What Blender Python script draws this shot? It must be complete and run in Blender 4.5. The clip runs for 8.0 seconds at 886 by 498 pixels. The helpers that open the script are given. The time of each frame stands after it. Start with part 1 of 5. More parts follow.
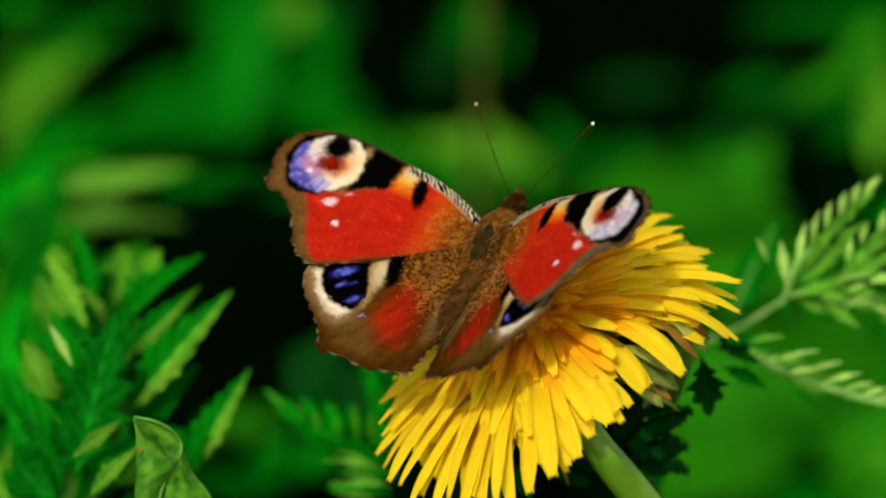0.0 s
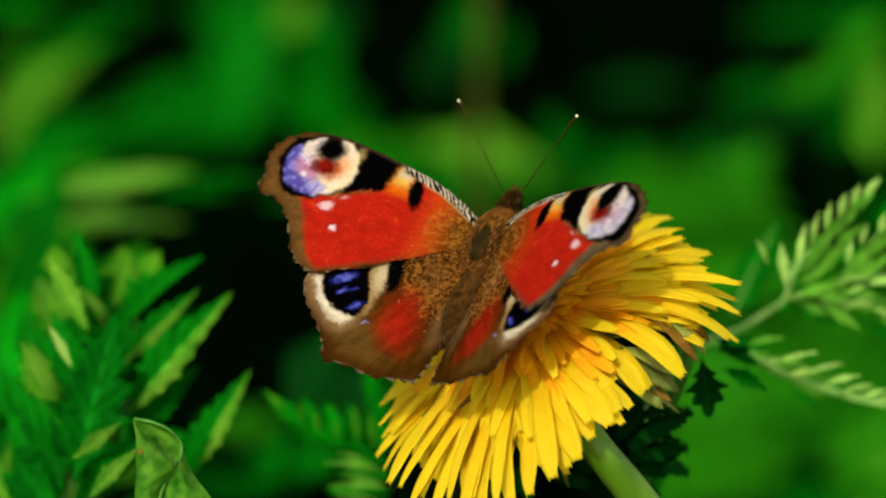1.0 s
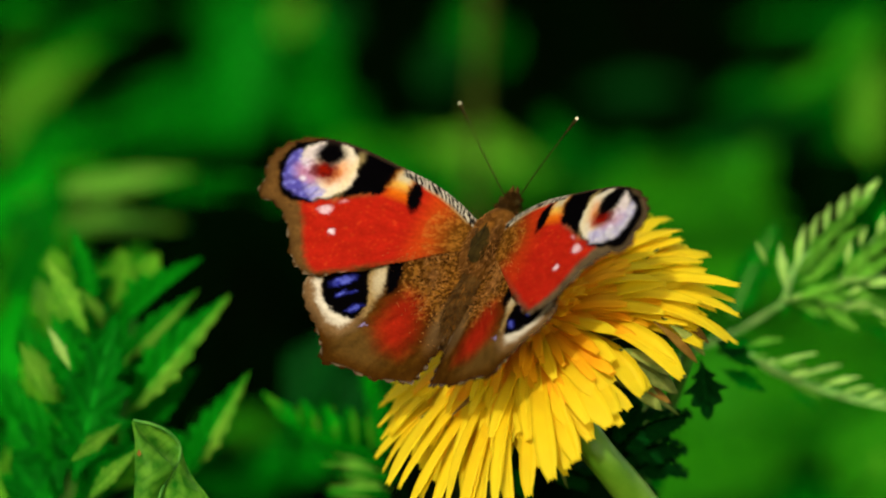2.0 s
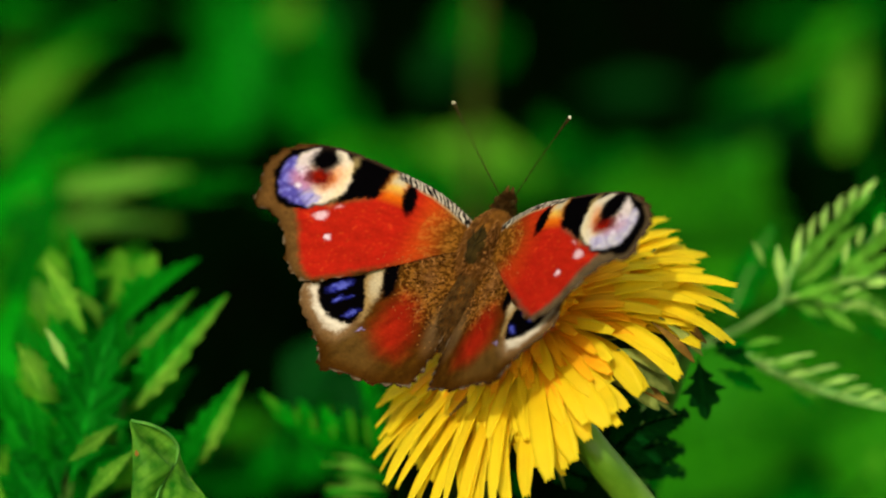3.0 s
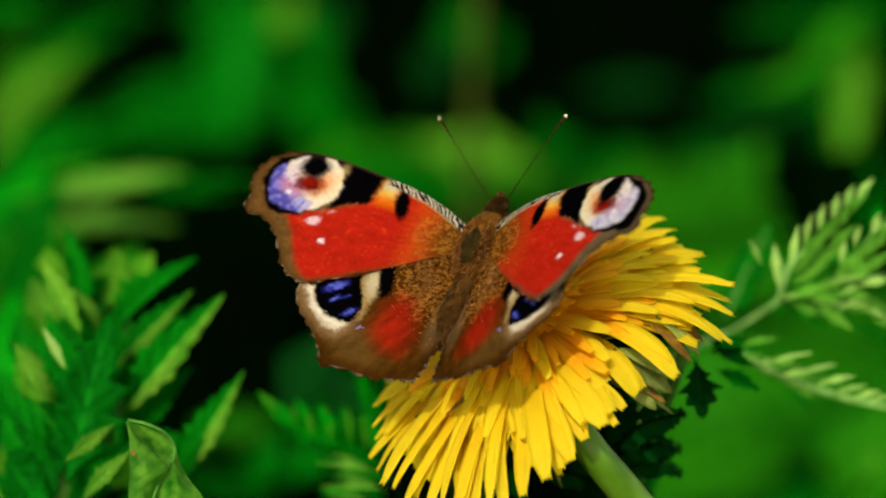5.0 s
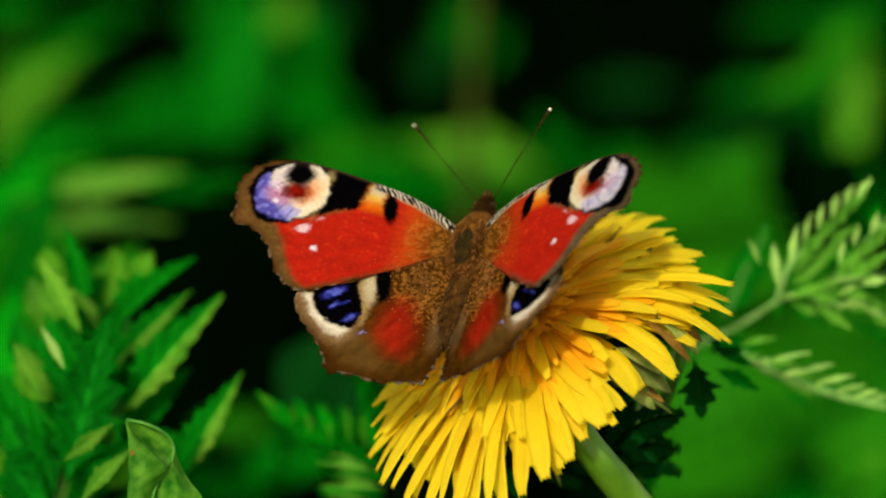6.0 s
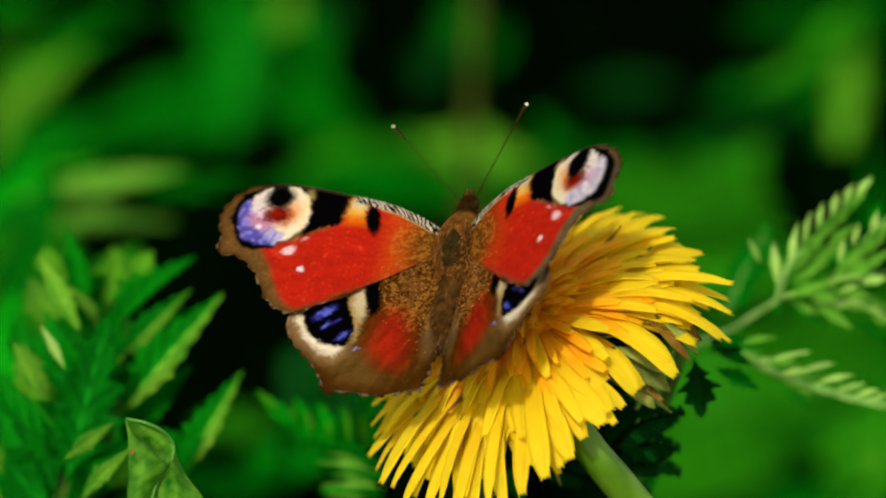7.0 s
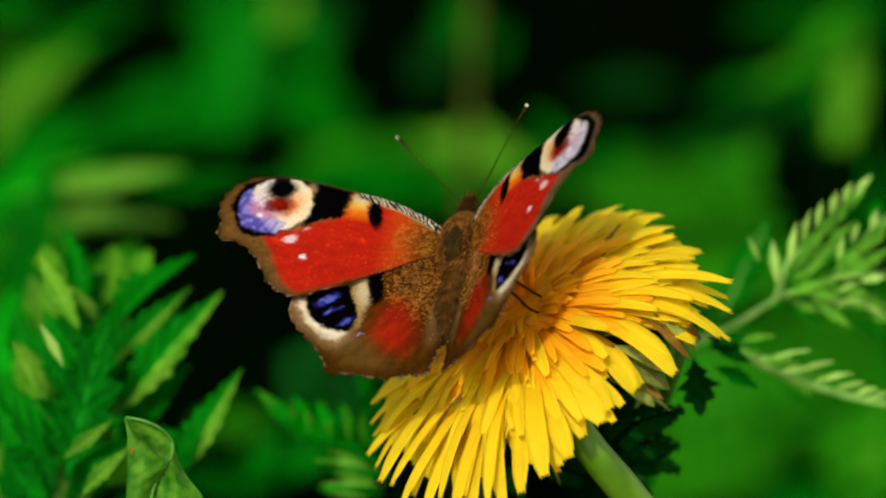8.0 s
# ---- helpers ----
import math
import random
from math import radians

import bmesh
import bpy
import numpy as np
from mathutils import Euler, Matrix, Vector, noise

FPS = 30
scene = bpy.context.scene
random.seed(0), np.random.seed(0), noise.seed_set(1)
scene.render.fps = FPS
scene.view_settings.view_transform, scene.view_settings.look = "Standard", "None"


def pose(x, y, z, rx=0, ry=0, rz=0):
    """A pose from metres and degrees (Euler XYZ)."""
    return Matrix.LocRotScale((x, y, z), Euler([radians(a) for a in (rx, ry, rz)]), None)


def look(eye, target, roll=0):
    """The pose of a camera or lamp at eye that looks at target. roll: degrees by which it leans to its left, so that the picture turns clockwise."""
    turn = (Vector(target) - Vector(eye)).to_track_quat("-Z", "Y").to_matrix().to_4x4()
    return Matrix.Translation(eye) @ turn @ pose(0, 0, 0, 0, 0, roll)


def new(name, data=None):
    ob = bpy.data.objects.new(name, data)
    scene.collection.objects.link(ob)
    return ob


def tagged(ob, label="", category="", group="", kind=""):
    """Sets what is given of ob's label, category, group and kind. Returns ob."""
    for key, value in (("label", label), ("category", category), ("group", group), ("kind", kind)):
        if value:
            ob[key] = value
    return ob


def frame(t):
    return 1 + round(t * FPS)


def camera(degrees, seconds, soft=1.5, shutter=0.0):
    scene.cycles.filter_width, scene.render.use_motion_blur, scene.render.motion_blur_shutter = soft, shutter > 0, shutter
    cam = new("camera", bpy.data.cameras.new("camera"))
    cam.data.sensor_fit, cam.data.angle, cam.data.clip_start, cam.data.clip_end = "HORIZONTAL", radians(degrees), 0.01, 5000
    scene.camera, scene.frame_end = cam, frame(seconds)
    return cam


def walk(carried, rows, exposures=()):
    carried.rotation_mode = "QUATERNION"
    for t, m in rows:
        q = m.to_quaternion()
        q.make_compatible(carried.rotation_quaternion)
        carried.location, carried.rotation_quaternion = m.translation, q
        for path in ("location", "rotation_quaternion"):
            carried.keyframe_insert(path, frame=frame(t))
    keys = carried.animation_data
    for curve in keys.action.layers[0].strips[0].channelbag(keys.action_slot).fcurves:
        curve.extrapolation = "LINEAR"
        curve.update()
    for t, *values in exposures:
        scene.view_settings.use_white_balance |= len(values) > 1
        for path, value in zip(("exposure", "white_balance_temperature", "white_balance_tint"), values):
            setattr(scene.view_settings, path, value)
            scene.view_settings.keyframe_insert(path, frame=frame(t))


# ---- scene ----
import functools

# ---------------------------------------------------------------- camera
FOCUS = Vector((0.0, 0.0, 0.30))          # the butterfly, 30 cm above the soil
RANGE = 0.437                             # from the lens to the butterfly
PITCH = 20.0
cam = camera(15.0, 8.0, soft=2.1)
EYE = FOCUS + RANGE * Vector((0, -math.cos(radians(PITCH)), math.sin(radians(PITCH))))
STAGE = Matrix.Translation(FOCUS) @ look(EYE, FOCUS).to_3x3().to_4x4()   # x right, y up, z to the lens
cam.data.dof.use_dof = True
cam.data.dof.focus_distance = RANGE - 0.006
cam.data.dof.aperture_fstop = 10.5

MM = 0.001
# the lens drifts a little: millimetres by which its aim moves at the butterfly
AIM = [(0, 0, 0), (0.5, 0, 0.12), (1, 0, 0.23), (1.5, 0.02, 0.42), (3, 0.46, 0.46), (3.5, 0.56, 0.55), (4, 0.68, 0.55),
       (4.5, 0.78, 0.46), (6, 1.0, 0.34), (6.5, 1.01, 0.33), (7, 1.02, 0.22), (7.5, 1.07, 0.12), (8, 1.12, 0.0)]
walk(cam, [(t, look(EYE, STAGE @ Vector((x * MM, y * MM, 0)))) for t, x, y in AIM])

# ---------------------------------------------------------------- light
SUN = (STAGE.to_3x3() @ Vector((-0.20, 0.38, 0.90))).normalized()
world = bpy.data.worlds.new("sky")
scene.world = world
world.use_nodes = True
sky = world.node_tree.nodes.new("ShaderNodeTexSky")
sky.sky_type, sky.sun_disc = "NISHITA", False
sky.sun_elevation = math.asin(SUN.z)
sky.sun_rotation = math.atan2(SUN.x, SUN.y)
backing = world.node_tree.nodes["Background"]
backing.inputs["Strength"].default_value = 0.15
hazy = world.node_tree.nodes.new("ShaderNodeMix")       # a bright, whitish summer sky
hazy.data_type, hazy.blend_type = "RGBA", "MULTIPLY"
hazy.inputs["Factor"].default_value = 1.0
hazy.inputs["B"].default_value = (1.5, 1.27, 0.80, 1)
world.node_tree.links.new(sky.outputs[0], hazy.inputs["A"])
world.node_tree.links.new(hazy.outputs["Result"], backing.inputs["Color"])
sun = new("sun", bpy.data.lights.new("sun", "SUN"))
sun.data.energy, sun.data.angle, sun.data.color = 2.0, radians(0.6), (1.0, 0.96, 0.88)
sun.matrix_world = look(FOCUS + SUN, FOCUS)
scene.view_settings.exposure = 0.76


# ---------------------------------------------------------------- materials
def material(name):
    m = bpy.data.materials.new(name)
    m.use_nodes = True
    return m, m.node_tree.nodes, m.node_tree.links, m.node_tree.nodes["Principled BSDF"]


def noise_node(nodes, links, scale, detail=4.0, coord="Object"):
    tc, nz = nodes.new("ShaderNodeTexCoord"), nodes.new("ShaderNodeTexNoise")
    nz.inputs["Scale"].default_value, nz.inputs["Detail"].default_value = scale, detail
    links.new(tc.outputs[coord], nz.inputs["Vector"])
    return nz


def ramp(nodes, links, source, stops):
    r = nodes.new("ShaderNodeValToRGB")
    while len(r.color_ramp.elements) < len(stops):
        r.color_ramp.elements.new(0.5)
    for e, (p, c) in zip(r.color_ramp.elements, stops):
        e.position, e.color = p, (*c, 1)
    links.new(source, r.inputs["Fac"])
    return r


def bump(nodes, links, source, bsdf, strength, distance):
    b = nodes.new("ShaderNodeBump")
    b.inputs["Strength"].default_value, b.inputs["Distance"].default_value = strength, distance
    links.new(source, b.inputs["Height"])
    links.new(b.outputs[0], bsdf.inputs["Normal"])


def see_through(m, nodes, links, bsdf, colour, share):
    """Thin tissue: some of the light comes through."""
    tr, mix = nodes.new("ShaderNodeBsdfTranslucent"), nodes.new("ShaderNodeMixShader")
    if isinstance(colour, tuple):
        tr.inputs["Color"].default_value = (*colour, 1)
    else:
        links.new(colour, tr.inputs["Color"])
    mix.inputs[0].default_value = share
    links.new(bsdf.outputs[0], mix.inputs[1])
    links.new(tr.outputs[0], mix.inputs[2])
    links.new(mix.outputs[0], nodes["Material Output"].inputs["Surface"])


def plain(name, dark, light, scale, rough=0.6, relief=0.0002, through_colour=None, share=0.25, spread=0.25, gloss=0.05):
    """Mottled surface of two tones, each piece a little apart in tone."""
    m, nodes, links, bsdf = material(name)
    nz, info = noise_node(nodes, links, scale), nodes.new("ShaderNodeObjectInfo")
    fine = noise_node(nodes, links, scale * 7, 3.0)
    mid = tuple((a + b) / 2 for a, b in zip(dark, light))
    col = ramp(nodes, links, nz.outputs["Fac"], [(0.32, dark), (0.5, mid), (0.68, light)])
    hsv = nodes.new("ShaderNodeHueSaturation")
    mr = nodes.new("ShaderNodeMapRange")
    mr.inputs["To Min"].default_value, mr.inputs["To Max"].default_value = 1 - spread, 1 + spread
    links.new(info.outputs["Random"], mr.inputs["Value"])
    links.new(mr.outputs[0], hsv.inputs["Value"])
    links.new(col.outputs[0], hsv.inputs["Color"])
    links.new(hsv.outputs[0], bsdf.inputs["Base Color"])
    bsdf.inputs["Roughness"].default_value = rough
    bsdf.inputs["Specular IOR Level"].default_value = gloss
    bump(nodes, links, fine.outputs["Fac"], bsdf, 0.5, relief)
    if through_colour:
        see_through(m, nodes, links, bsdf, through_colour, share)
    return m


def leaf_material(name, dark, light, glow, rough=0.45, share=0.3, vein=0.5, gloss=0.012, ribs=0.8, blotch=160):
    """Leaf tissue with side veins that run out from the midrib (leaf lies along y)."""
    m, nodes, links, bsdf = material(name)
    tc, sep = nodes.new("ShaderNodeTexCoord"), nodes.new("ShaderNodeSeparateXYZ")
    at = nodes.new("ShaderNodeAttribute")
    at.attribute_name = "leaf"
    links.new(at.outputs["Vector"], sep.inputs[0])
    nz = noise_node(nodes, links, blotch)
    fine = noise_node(nodes, links, 1400, 3.0)
    ab, mul, sub, wav = (nodes.new("ShaderNodeMath") for _ in range(4))
    ab.operation, mul.operation, sub.operation, wav.operation = "ABSOLUTE", "MULTIPLY", "SUBTRACT", "SINE"
    links.new(sep.outputs["X"], ab.inputs[0])
    links.new(sep.outputs["Y"], mul.inputs[0])
    mul.inputs[1].default_value = 46.0
    scaled = nodes.new("ShaderNodeMath")
    scaled.operation = "MULTIPLY"
    scaled.inputs[1].default_value = 9.0
    links.new(ab.outputs[0], scaled.inputs[0])
    links.new(mul.outputs[0], sub.inputs[0])
    links.new(scaled.outputs[0], sub.inputs[1])
    links.new(sub.outputs[0], wav.inputs[0])
    veins = ramp(nodes, links, wav.outputs[0], [(0.0, (1, 1, 1)), (0.5, (0.95, 0.95, 0.95)), (1.0, (0.30, 0.38, 0.30))])
    mid = tuple((a + b) / 2 for a, b in zip(dark, light))
    col = ramp(nodes, links, nz.outputs["Fac"], [(0.3, dark), (0.5, mid), (0.7, light)])
    rib = ramp(nodes, links, ab.outputs[0], [(0.0, tuple(min(1, 1.7 * c) for c in light)), (0.09, mid)])
    ribmask = ramp(nodes, links, ab.outputs[0], [(0.03, (1, 1, 1)), (0.10, (0, 0, 0))])
    mix = nodes.new("ShaderNodeMix")
    mix.data_type = "RGBA"
    links.new(ribmask.outputs[0], mix.inputs["Factor"])
    links.new(col.outputs[0], mix.inputs["A"])
    links.new(rib.outputs[0], mix.inputs["B"])
    hsv, info, mr = nodes.new("ShaderNodeHueSaturation"), nodes.new("ShaderNodeObjectInfo"), nodes.new("ShaderNodeMapRange")
    mr.inputs["To Min"].default_value, mr.inputs["To Max"].default_value = 0.75, 1.25
    links.new(info.outputs["Random"], mr.inputs["Value"])
    links.new(mr.outputs[0], hsv.inputs["Value"])
    ribbed = nodes.new("ShaderNodeMix")
    ribbed.data_type, ribbed.blend_type = "RGBA", "MULTIPLY"
    ribbed.inputs["Factor"].default_value = ribs
    links.new(mix.outputs["Result"], ribbed.inputs["A"])
    links.new(veins.outputs[0], ribbed.inputs["B"])
    links.new(ribbed.outputs["Result"], hsv.inputs["Color"])
    links.new(hsv.outputs[0], bsdf.inputs["Base Color"])
    bsdf.inputs["Roughness"].default_value = rough
    bsdf.inputs["Specular IOR Level"].default_value = gloss
    add = nodes.new("ShaderNodeMath")
    add.operation = "MULTIPLY_ADD"
    links.new(fine.outputs["Fac"], add.inputs[0])
    add.inputs[1].default_value = 0.4
    links.new(veins.outputs[0], add.inputs[2])
    bump(nodes, links, add.outputs[0], bsdf, vein, 0.0004)
    see_through(m, nodes, links, bsdf, glow, share)
    return m


def petal_material(name, stops, glow):
    m, nodes, links, bsdf = material(name)
    at, sep = nodes.new("ShaderNodeAttribute"), nodes.new("ShaderNodeSeparateXYZ")
    at.attribute_name = "leaf"
    links.new(at.outputs["Vector"], sep.inputs[0])
    base = ramp(nodes, links, sep.outputs["Y"], stops)
    hsv, info, mr = nodes.new("ShaderNodeHueSaturation"), nodes.new("ShaderNodeObjectInfo"), nodes.new("ShaderNodeMapRange")
    mr.inputs["To Min"].default_value, mr.inputs["To Max"].default_value = 0.92, 1.05
    links.new(info.outputs["Random"], mr.inputs["Value"])
    links.new(mr.outputs[0], hsv.inputs["Value"])
    links.new(base.outputs[0], hsv.inputs["Color"])
    nz = noise_node(nodes, links, 500)
    tint = ramp(nodes, links, nz.outputs["Fac"], [(0.3, (0.95, 0.92, 0.9)), (0.7, (1, 1, 1))])
    mul = nodes.new("ShaderNodeMix")
    mul.data_type, mul.blend_type = "RGBA", "MULTIPLY"
    mul.inputs["Factor"].default_value = 1.0
    links.new(hsv.outputs[0], mul.inputs["A"])
    links.new(tint.outputs[0], mul.inputs["B"])
    links.new(mul.outputs["Result"], bsdf.inputs["Base Color"])
    bsdf.inputs["Roughness"].default_value = 0.6
    bsdf.inputs["Specular IOR Level"].default_value = 0.2
    rib, sc = nodes.new("ShaderNodeMath"), nodes.new("ShaderNodeMath")
    sc.operation, rib.operation = "MULTIPLY", "SINE"
    sc.inputs[1].default_value = 9.0
    links.new(sep.outputs["X"], sc.inputs[0])
    links.new(sc.outputs[0], rib.inputs[0])
    bump(nodes, links, rib.outputs[0], bsdf, 0.15, 0.0002)
    see_through(m, nodes, links, bsdf, glow, 0.62)
    return m


def wing_material(name, grain=1.0):
    """Wing scales: the pattern lies in the mesh's own colours, the powdery grain in the nodes."""
    m, nodes, links, bsdf = material(name)
    at = nodes.new("ShaderNodeAttribute")
    at.attribute_name = "pattern"
    nz, fine = noise_node(nodes, links, 2600, 2.0), noise_node(nodes, links, 420, 5.0)
    g1 = ramp(nodes, links, nz.outputs["Fac"], [(0.3, (0.86, 0.86, 0.86)), (0.7, (1.10, 1.10, 1.10))])
    g2 = ramp(nodes, links, fine.outputs["Fac"], [(0.3, (0.90, 0.89, 0.88)), (0.7, (1.07, 1.07, 1.07))])
    last = at.outputs["Color"]
    for g in (g1, g2):
        mul = nodes.new("ShaderNodeMix")
        mul.data_type, mul.blend_type = "RGBA", "MULTIPLY"
        mul.inputs["Factor"].default_value = grain
        links.new(last, mul.inputs["A"])
        links.new(g.outputs[0], mul.inputs["B"])
        last = mul.outputs["Result"]
    links.new(last, bsdf.inputs["Base Color"])
    bsdf.inputs["Roughness"].default_value = 0.8
    bsdf.inputs["Specular IOR Level"].default_value = 0.0
    bump(nodes, links, nz.outputs["Fac"], bsdf, 0.35, 0.00012)
    return m


PETAL = petal_material("ray floret", [(0.0, (0.90, 0.38, 0.002)), (0.3, (0.88, 0.54, 0.004)), (0.6, (0.84, 0.67, 0.012)), (1.0, (0.82, 0.71, 0.018))], (0.98, 0.80, 0.008))
PETAL_INNER = petal_material("young floret", [(0.0, (0.97, 0.34, 0.004)), (0.4, (0.97, 0.46, 0.006)), (1.0, (0.96, 0.64, 0.010))], (0.98, 0.62, 0.006))
WING = wing_material("wing scales")
FUR = plain("brown fur", (0.044, 0.014, 0.001), (0.150, 0.055, 0.006), 700, 0.8, spread=0.1)
FUR_GOLD = plain("golden fur", (0.110, 0.036, 0.005), (0.42, 0.190, 0.050), 1500, 0.7, spread=0.1)
FUR_DARK = plain("dark fur", (0.016, 0.007, 0.001), (0.055, 0.024, 0.003), 900, 0.8, spread=0.1)
FUR_GREY = plain("grey-brown fur", (0.022, 0.010, 0.002), (0.090, 0.042, 0.009), 900, 0.8, spread=0.1)
CHITIN = plain("dark chitin", (0.008, 0.006, 0.001), (0.03, 0.02, 0.004), 1200, 0.6, gloss=0.03)
LEG = plain("red-brown leg", (0.030, 0.008, 0.003), (0.075, 0.022, 0.007), 900, 0.5)
SHIELD = plain("dark back plate", (0.010, 0.006, 0.001), (0.034, 0.020, 0.003), 700, 0.9)
PALE = plain("pale antenna tip", (0.6, 0.5, 0.32), (0.8, 0.72, 0.55), 1500, 0.4)
STEM = plain("dandelion stem", (0.058, 0.160, 0.004), (0.140, 0.295, 0.018), 170, 0.38, 0.0001, (0.22, 0.4, 0.02), 0.15, gloss=0.28)
BRACT = plain("bract", (0.06, 0.10, 0.012), (0.22, 0.24, 0.05), 400, 0.5)
BRACT_BROWN = plain("withered bract", (0.09, 0.04, 0.006), (0.26, 0.14, 0.02), 400, 0.6)
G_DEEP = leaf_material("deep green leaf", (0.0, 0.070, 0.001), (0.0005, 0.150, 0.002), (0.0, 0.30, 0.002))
G_MID = leaf_material("green leaf", (0.0, 0.120, 0.001), (0.002, 0.230, 0.003), (0.0, 0.44, 0.002))
G_LIGHT = leaf_material("light green leaf", (0.003, 0.150, 0.003), (0.105, 0.310, 0.012), (0.04, 0.46, 0.006))
# the sheen of the sky is put into this pale green
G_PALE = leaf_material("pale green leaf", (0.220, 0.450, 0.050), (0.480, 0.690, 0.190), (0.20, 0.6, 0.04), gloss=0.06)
G_LIME = leaf_material("lime-green leaf", (0.050, 0.230, 0.010), (0.170, 0.400, 0.040), (0.10, 0.50, 0.010))
# paler leaf green with the sun's light put into the colour
G_SUNLIT = leaf_material("sunlit pale leaf", (0.012, 0.150, 0.004), (0.165, 0.350, 0.028), (0.05, 0.42, 0.01), rough=0.6, vein=0.8, ribs=1.0)
G_CURL = leaf_material("fresh leaf", (0.006, 0.110, 0.003), (0.125, 0.330, 0.022), (0.06, 0.42, 0.01), vein=0.2, gloss=0.05, ribs=0.3, blotch=520)
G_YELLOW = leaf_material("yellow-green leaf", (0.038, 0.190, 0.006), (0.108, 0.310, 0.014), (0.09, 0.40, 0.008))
# deep-shade copy of the leaf green: the shade lies in its colour
G_DARK = leaf_material("leaf in painted shade", (0.0005, 0.020, 0.002), (0.002, 0.050, 0.004), (0.001, 0.06, 0.002), gloss=0.01)
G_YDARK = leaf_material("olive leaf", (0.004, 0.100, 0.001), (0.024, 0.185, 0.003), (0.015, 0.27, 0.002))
G_FERN = leaf_material("fern-green leaflet", (0.0, 0.082, 0.001), (0.003, 0.185, 0.004), (0.0, 0.32, 0.002))
# shaded copy of the fern green, the shade held in its colour
G_SHADE = leaf_material("shaded green leaflet", (0.0, 0.055, 0.001), (0.001, 0.125, 0.003), (0.0, 0.22, 0.002))
STALK = plain("green stalk", (0.03, 0.14, 0.015), (0.09, 0.24, 0.03), 300, 0.5)
STALK_PALE = plain("pale green stalk", (0.10, 0.26, 0.04), (0.24, 0.42, 0.10), 300, 0.5)
# stalk colour taken down to near black to paint them in shade
STALK_DARK = plain("stalk in painted shade", (0.0005, 0.004, 0.0005), (0.001, 0.010, 0.001), 300, 0.8, gloss=0.0)
STALK_BROWN = plain("dry stalk", (0.010, 0.022, 0.001), (0.030, 0.040, 0.003), 200, 0.7)


def soil_material():
    m, nodes, links, bsdf = material("humus in painted shade")
    nz, fine = noise_node(nodes, links, 14, 8.0), noise_node(nodes, links, 160, 6.0)
    # the meadow's deep shade is put into these near-black soil tones
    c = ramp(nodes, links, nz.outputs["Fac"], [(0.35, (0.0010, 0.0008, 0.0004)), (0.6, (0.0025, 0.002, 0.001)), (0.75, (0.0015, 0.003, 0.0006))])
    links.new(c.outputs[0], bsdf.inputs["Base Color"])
    bsdf.inputs["Roughness"].default_value = 0.95
    bsdf.inputs["Specular IOR Level"].default_value = 0.0
    bump(nodes, links, fine.outputs["Fac"], bsdf, 1.0, 0.01)
    return m


SOIL = soil_material()


# ---------------------------------------------------------------- mesh helpers
def part(name, data, mat, parent=None, label=""):
    """Links a bmesh or a mesh as one object under a thing or a part."""
    if isinstance(data, bmesh.types.BMesh):
        me = bpy.data.meshes.new(name)
        data.to_mesh(me)
        data.free()
        data = me
    if not data.materials:
        data.materials.append(mat)
    ob = new(name, data)
    ob.parent = parent
    return tagged(ob, label) if label else ob


def smooth(me):
    me.polygons.foreach_set("use_smooth", [True] * len(me.polygons))
    return me


def mesh_of(name, verts, faces, attributes=None):
    me = bpy.data.meshes.new(name)
    me.from_pydata([tuple(v) for v in verts], [], faces)
    for key, values in (attributes or {}).items():
        a = me.attributes.new(key, "FLOAT_COLOR" if len(values[0]) == 4 else "FLOAT_VECTOR", "POINT")
        a.data.foreach_set("color" if len(values[0]) == 4 else "vector", np.asarray(values, float).ravel())
    return smooth(me)


def tube(path, radii, sides=10, name="tube", squash=1.0):
    """A round rod along a path, its ends closed."""
    path = [Vector(p) for p in path]
    verts, faces = [], []
    ref = Vector((0.31, 0.2, 0.93))
    for i, p in enumerate(path):
        way = (path[min(i + 1, len(path) - 1)] - path[max(i - 1, 0)]).normalized()
        a = way.cross(ref).normalized()
        b = way.cross(a)
        for k in range(sides):
            w = 2 * math.pi * k / sides
            verts.append(p + radii[i] * (math.cos(w) * a + squash * math.sin(w) * b))
    for i in range(len(path) - 1):
        for k in range(sides):
            q = (k + 1) % sides
            faces.append((i * sides + k, i * sides + q, (i + 1) * sides + q, (i + 1) * sides + k))
    faces.append(tuple(range(sides))[::-1])
    faces.append(tuple((len(path) - 1) * sides + k for k in range(sides)))
    return mesh_of(name, verts, faces)


def curve_points(points, n):
    """n points on a smooth curve through the given ones."""
    pts = [Vector(p) for p in points]
    gaps = [max((b - a).length, 1e-7) for a, b in zip(pts, pts[1:])]
    ways = [(b - a) / g for a, b, g in zip(pts, pts[1:], gaps)]
    slope = [ways[0]] + [(ways[k - 1] * gaps[k] + ways[k] * gaps[k - 1]) / (gaps[k] + gaps[k - 1]) for k in range(1, len(ways))] + [ways[-1]]
    out = []
    for i in range(n):
        s = i / (n - 1) * (len(pts) - 1)
        k = min(int(s), len(pts) - 2)
        f, g = s - k, gaps[k]
        a, b = f * f * (3 - 2 * f), f * (1 - f) ** 2
        out.append(pts[k] * (1 - a) + pts[k + 1] * a + slope[k] * g * b - slope[k + 1] * g * f * f * (1 - f))
    return out


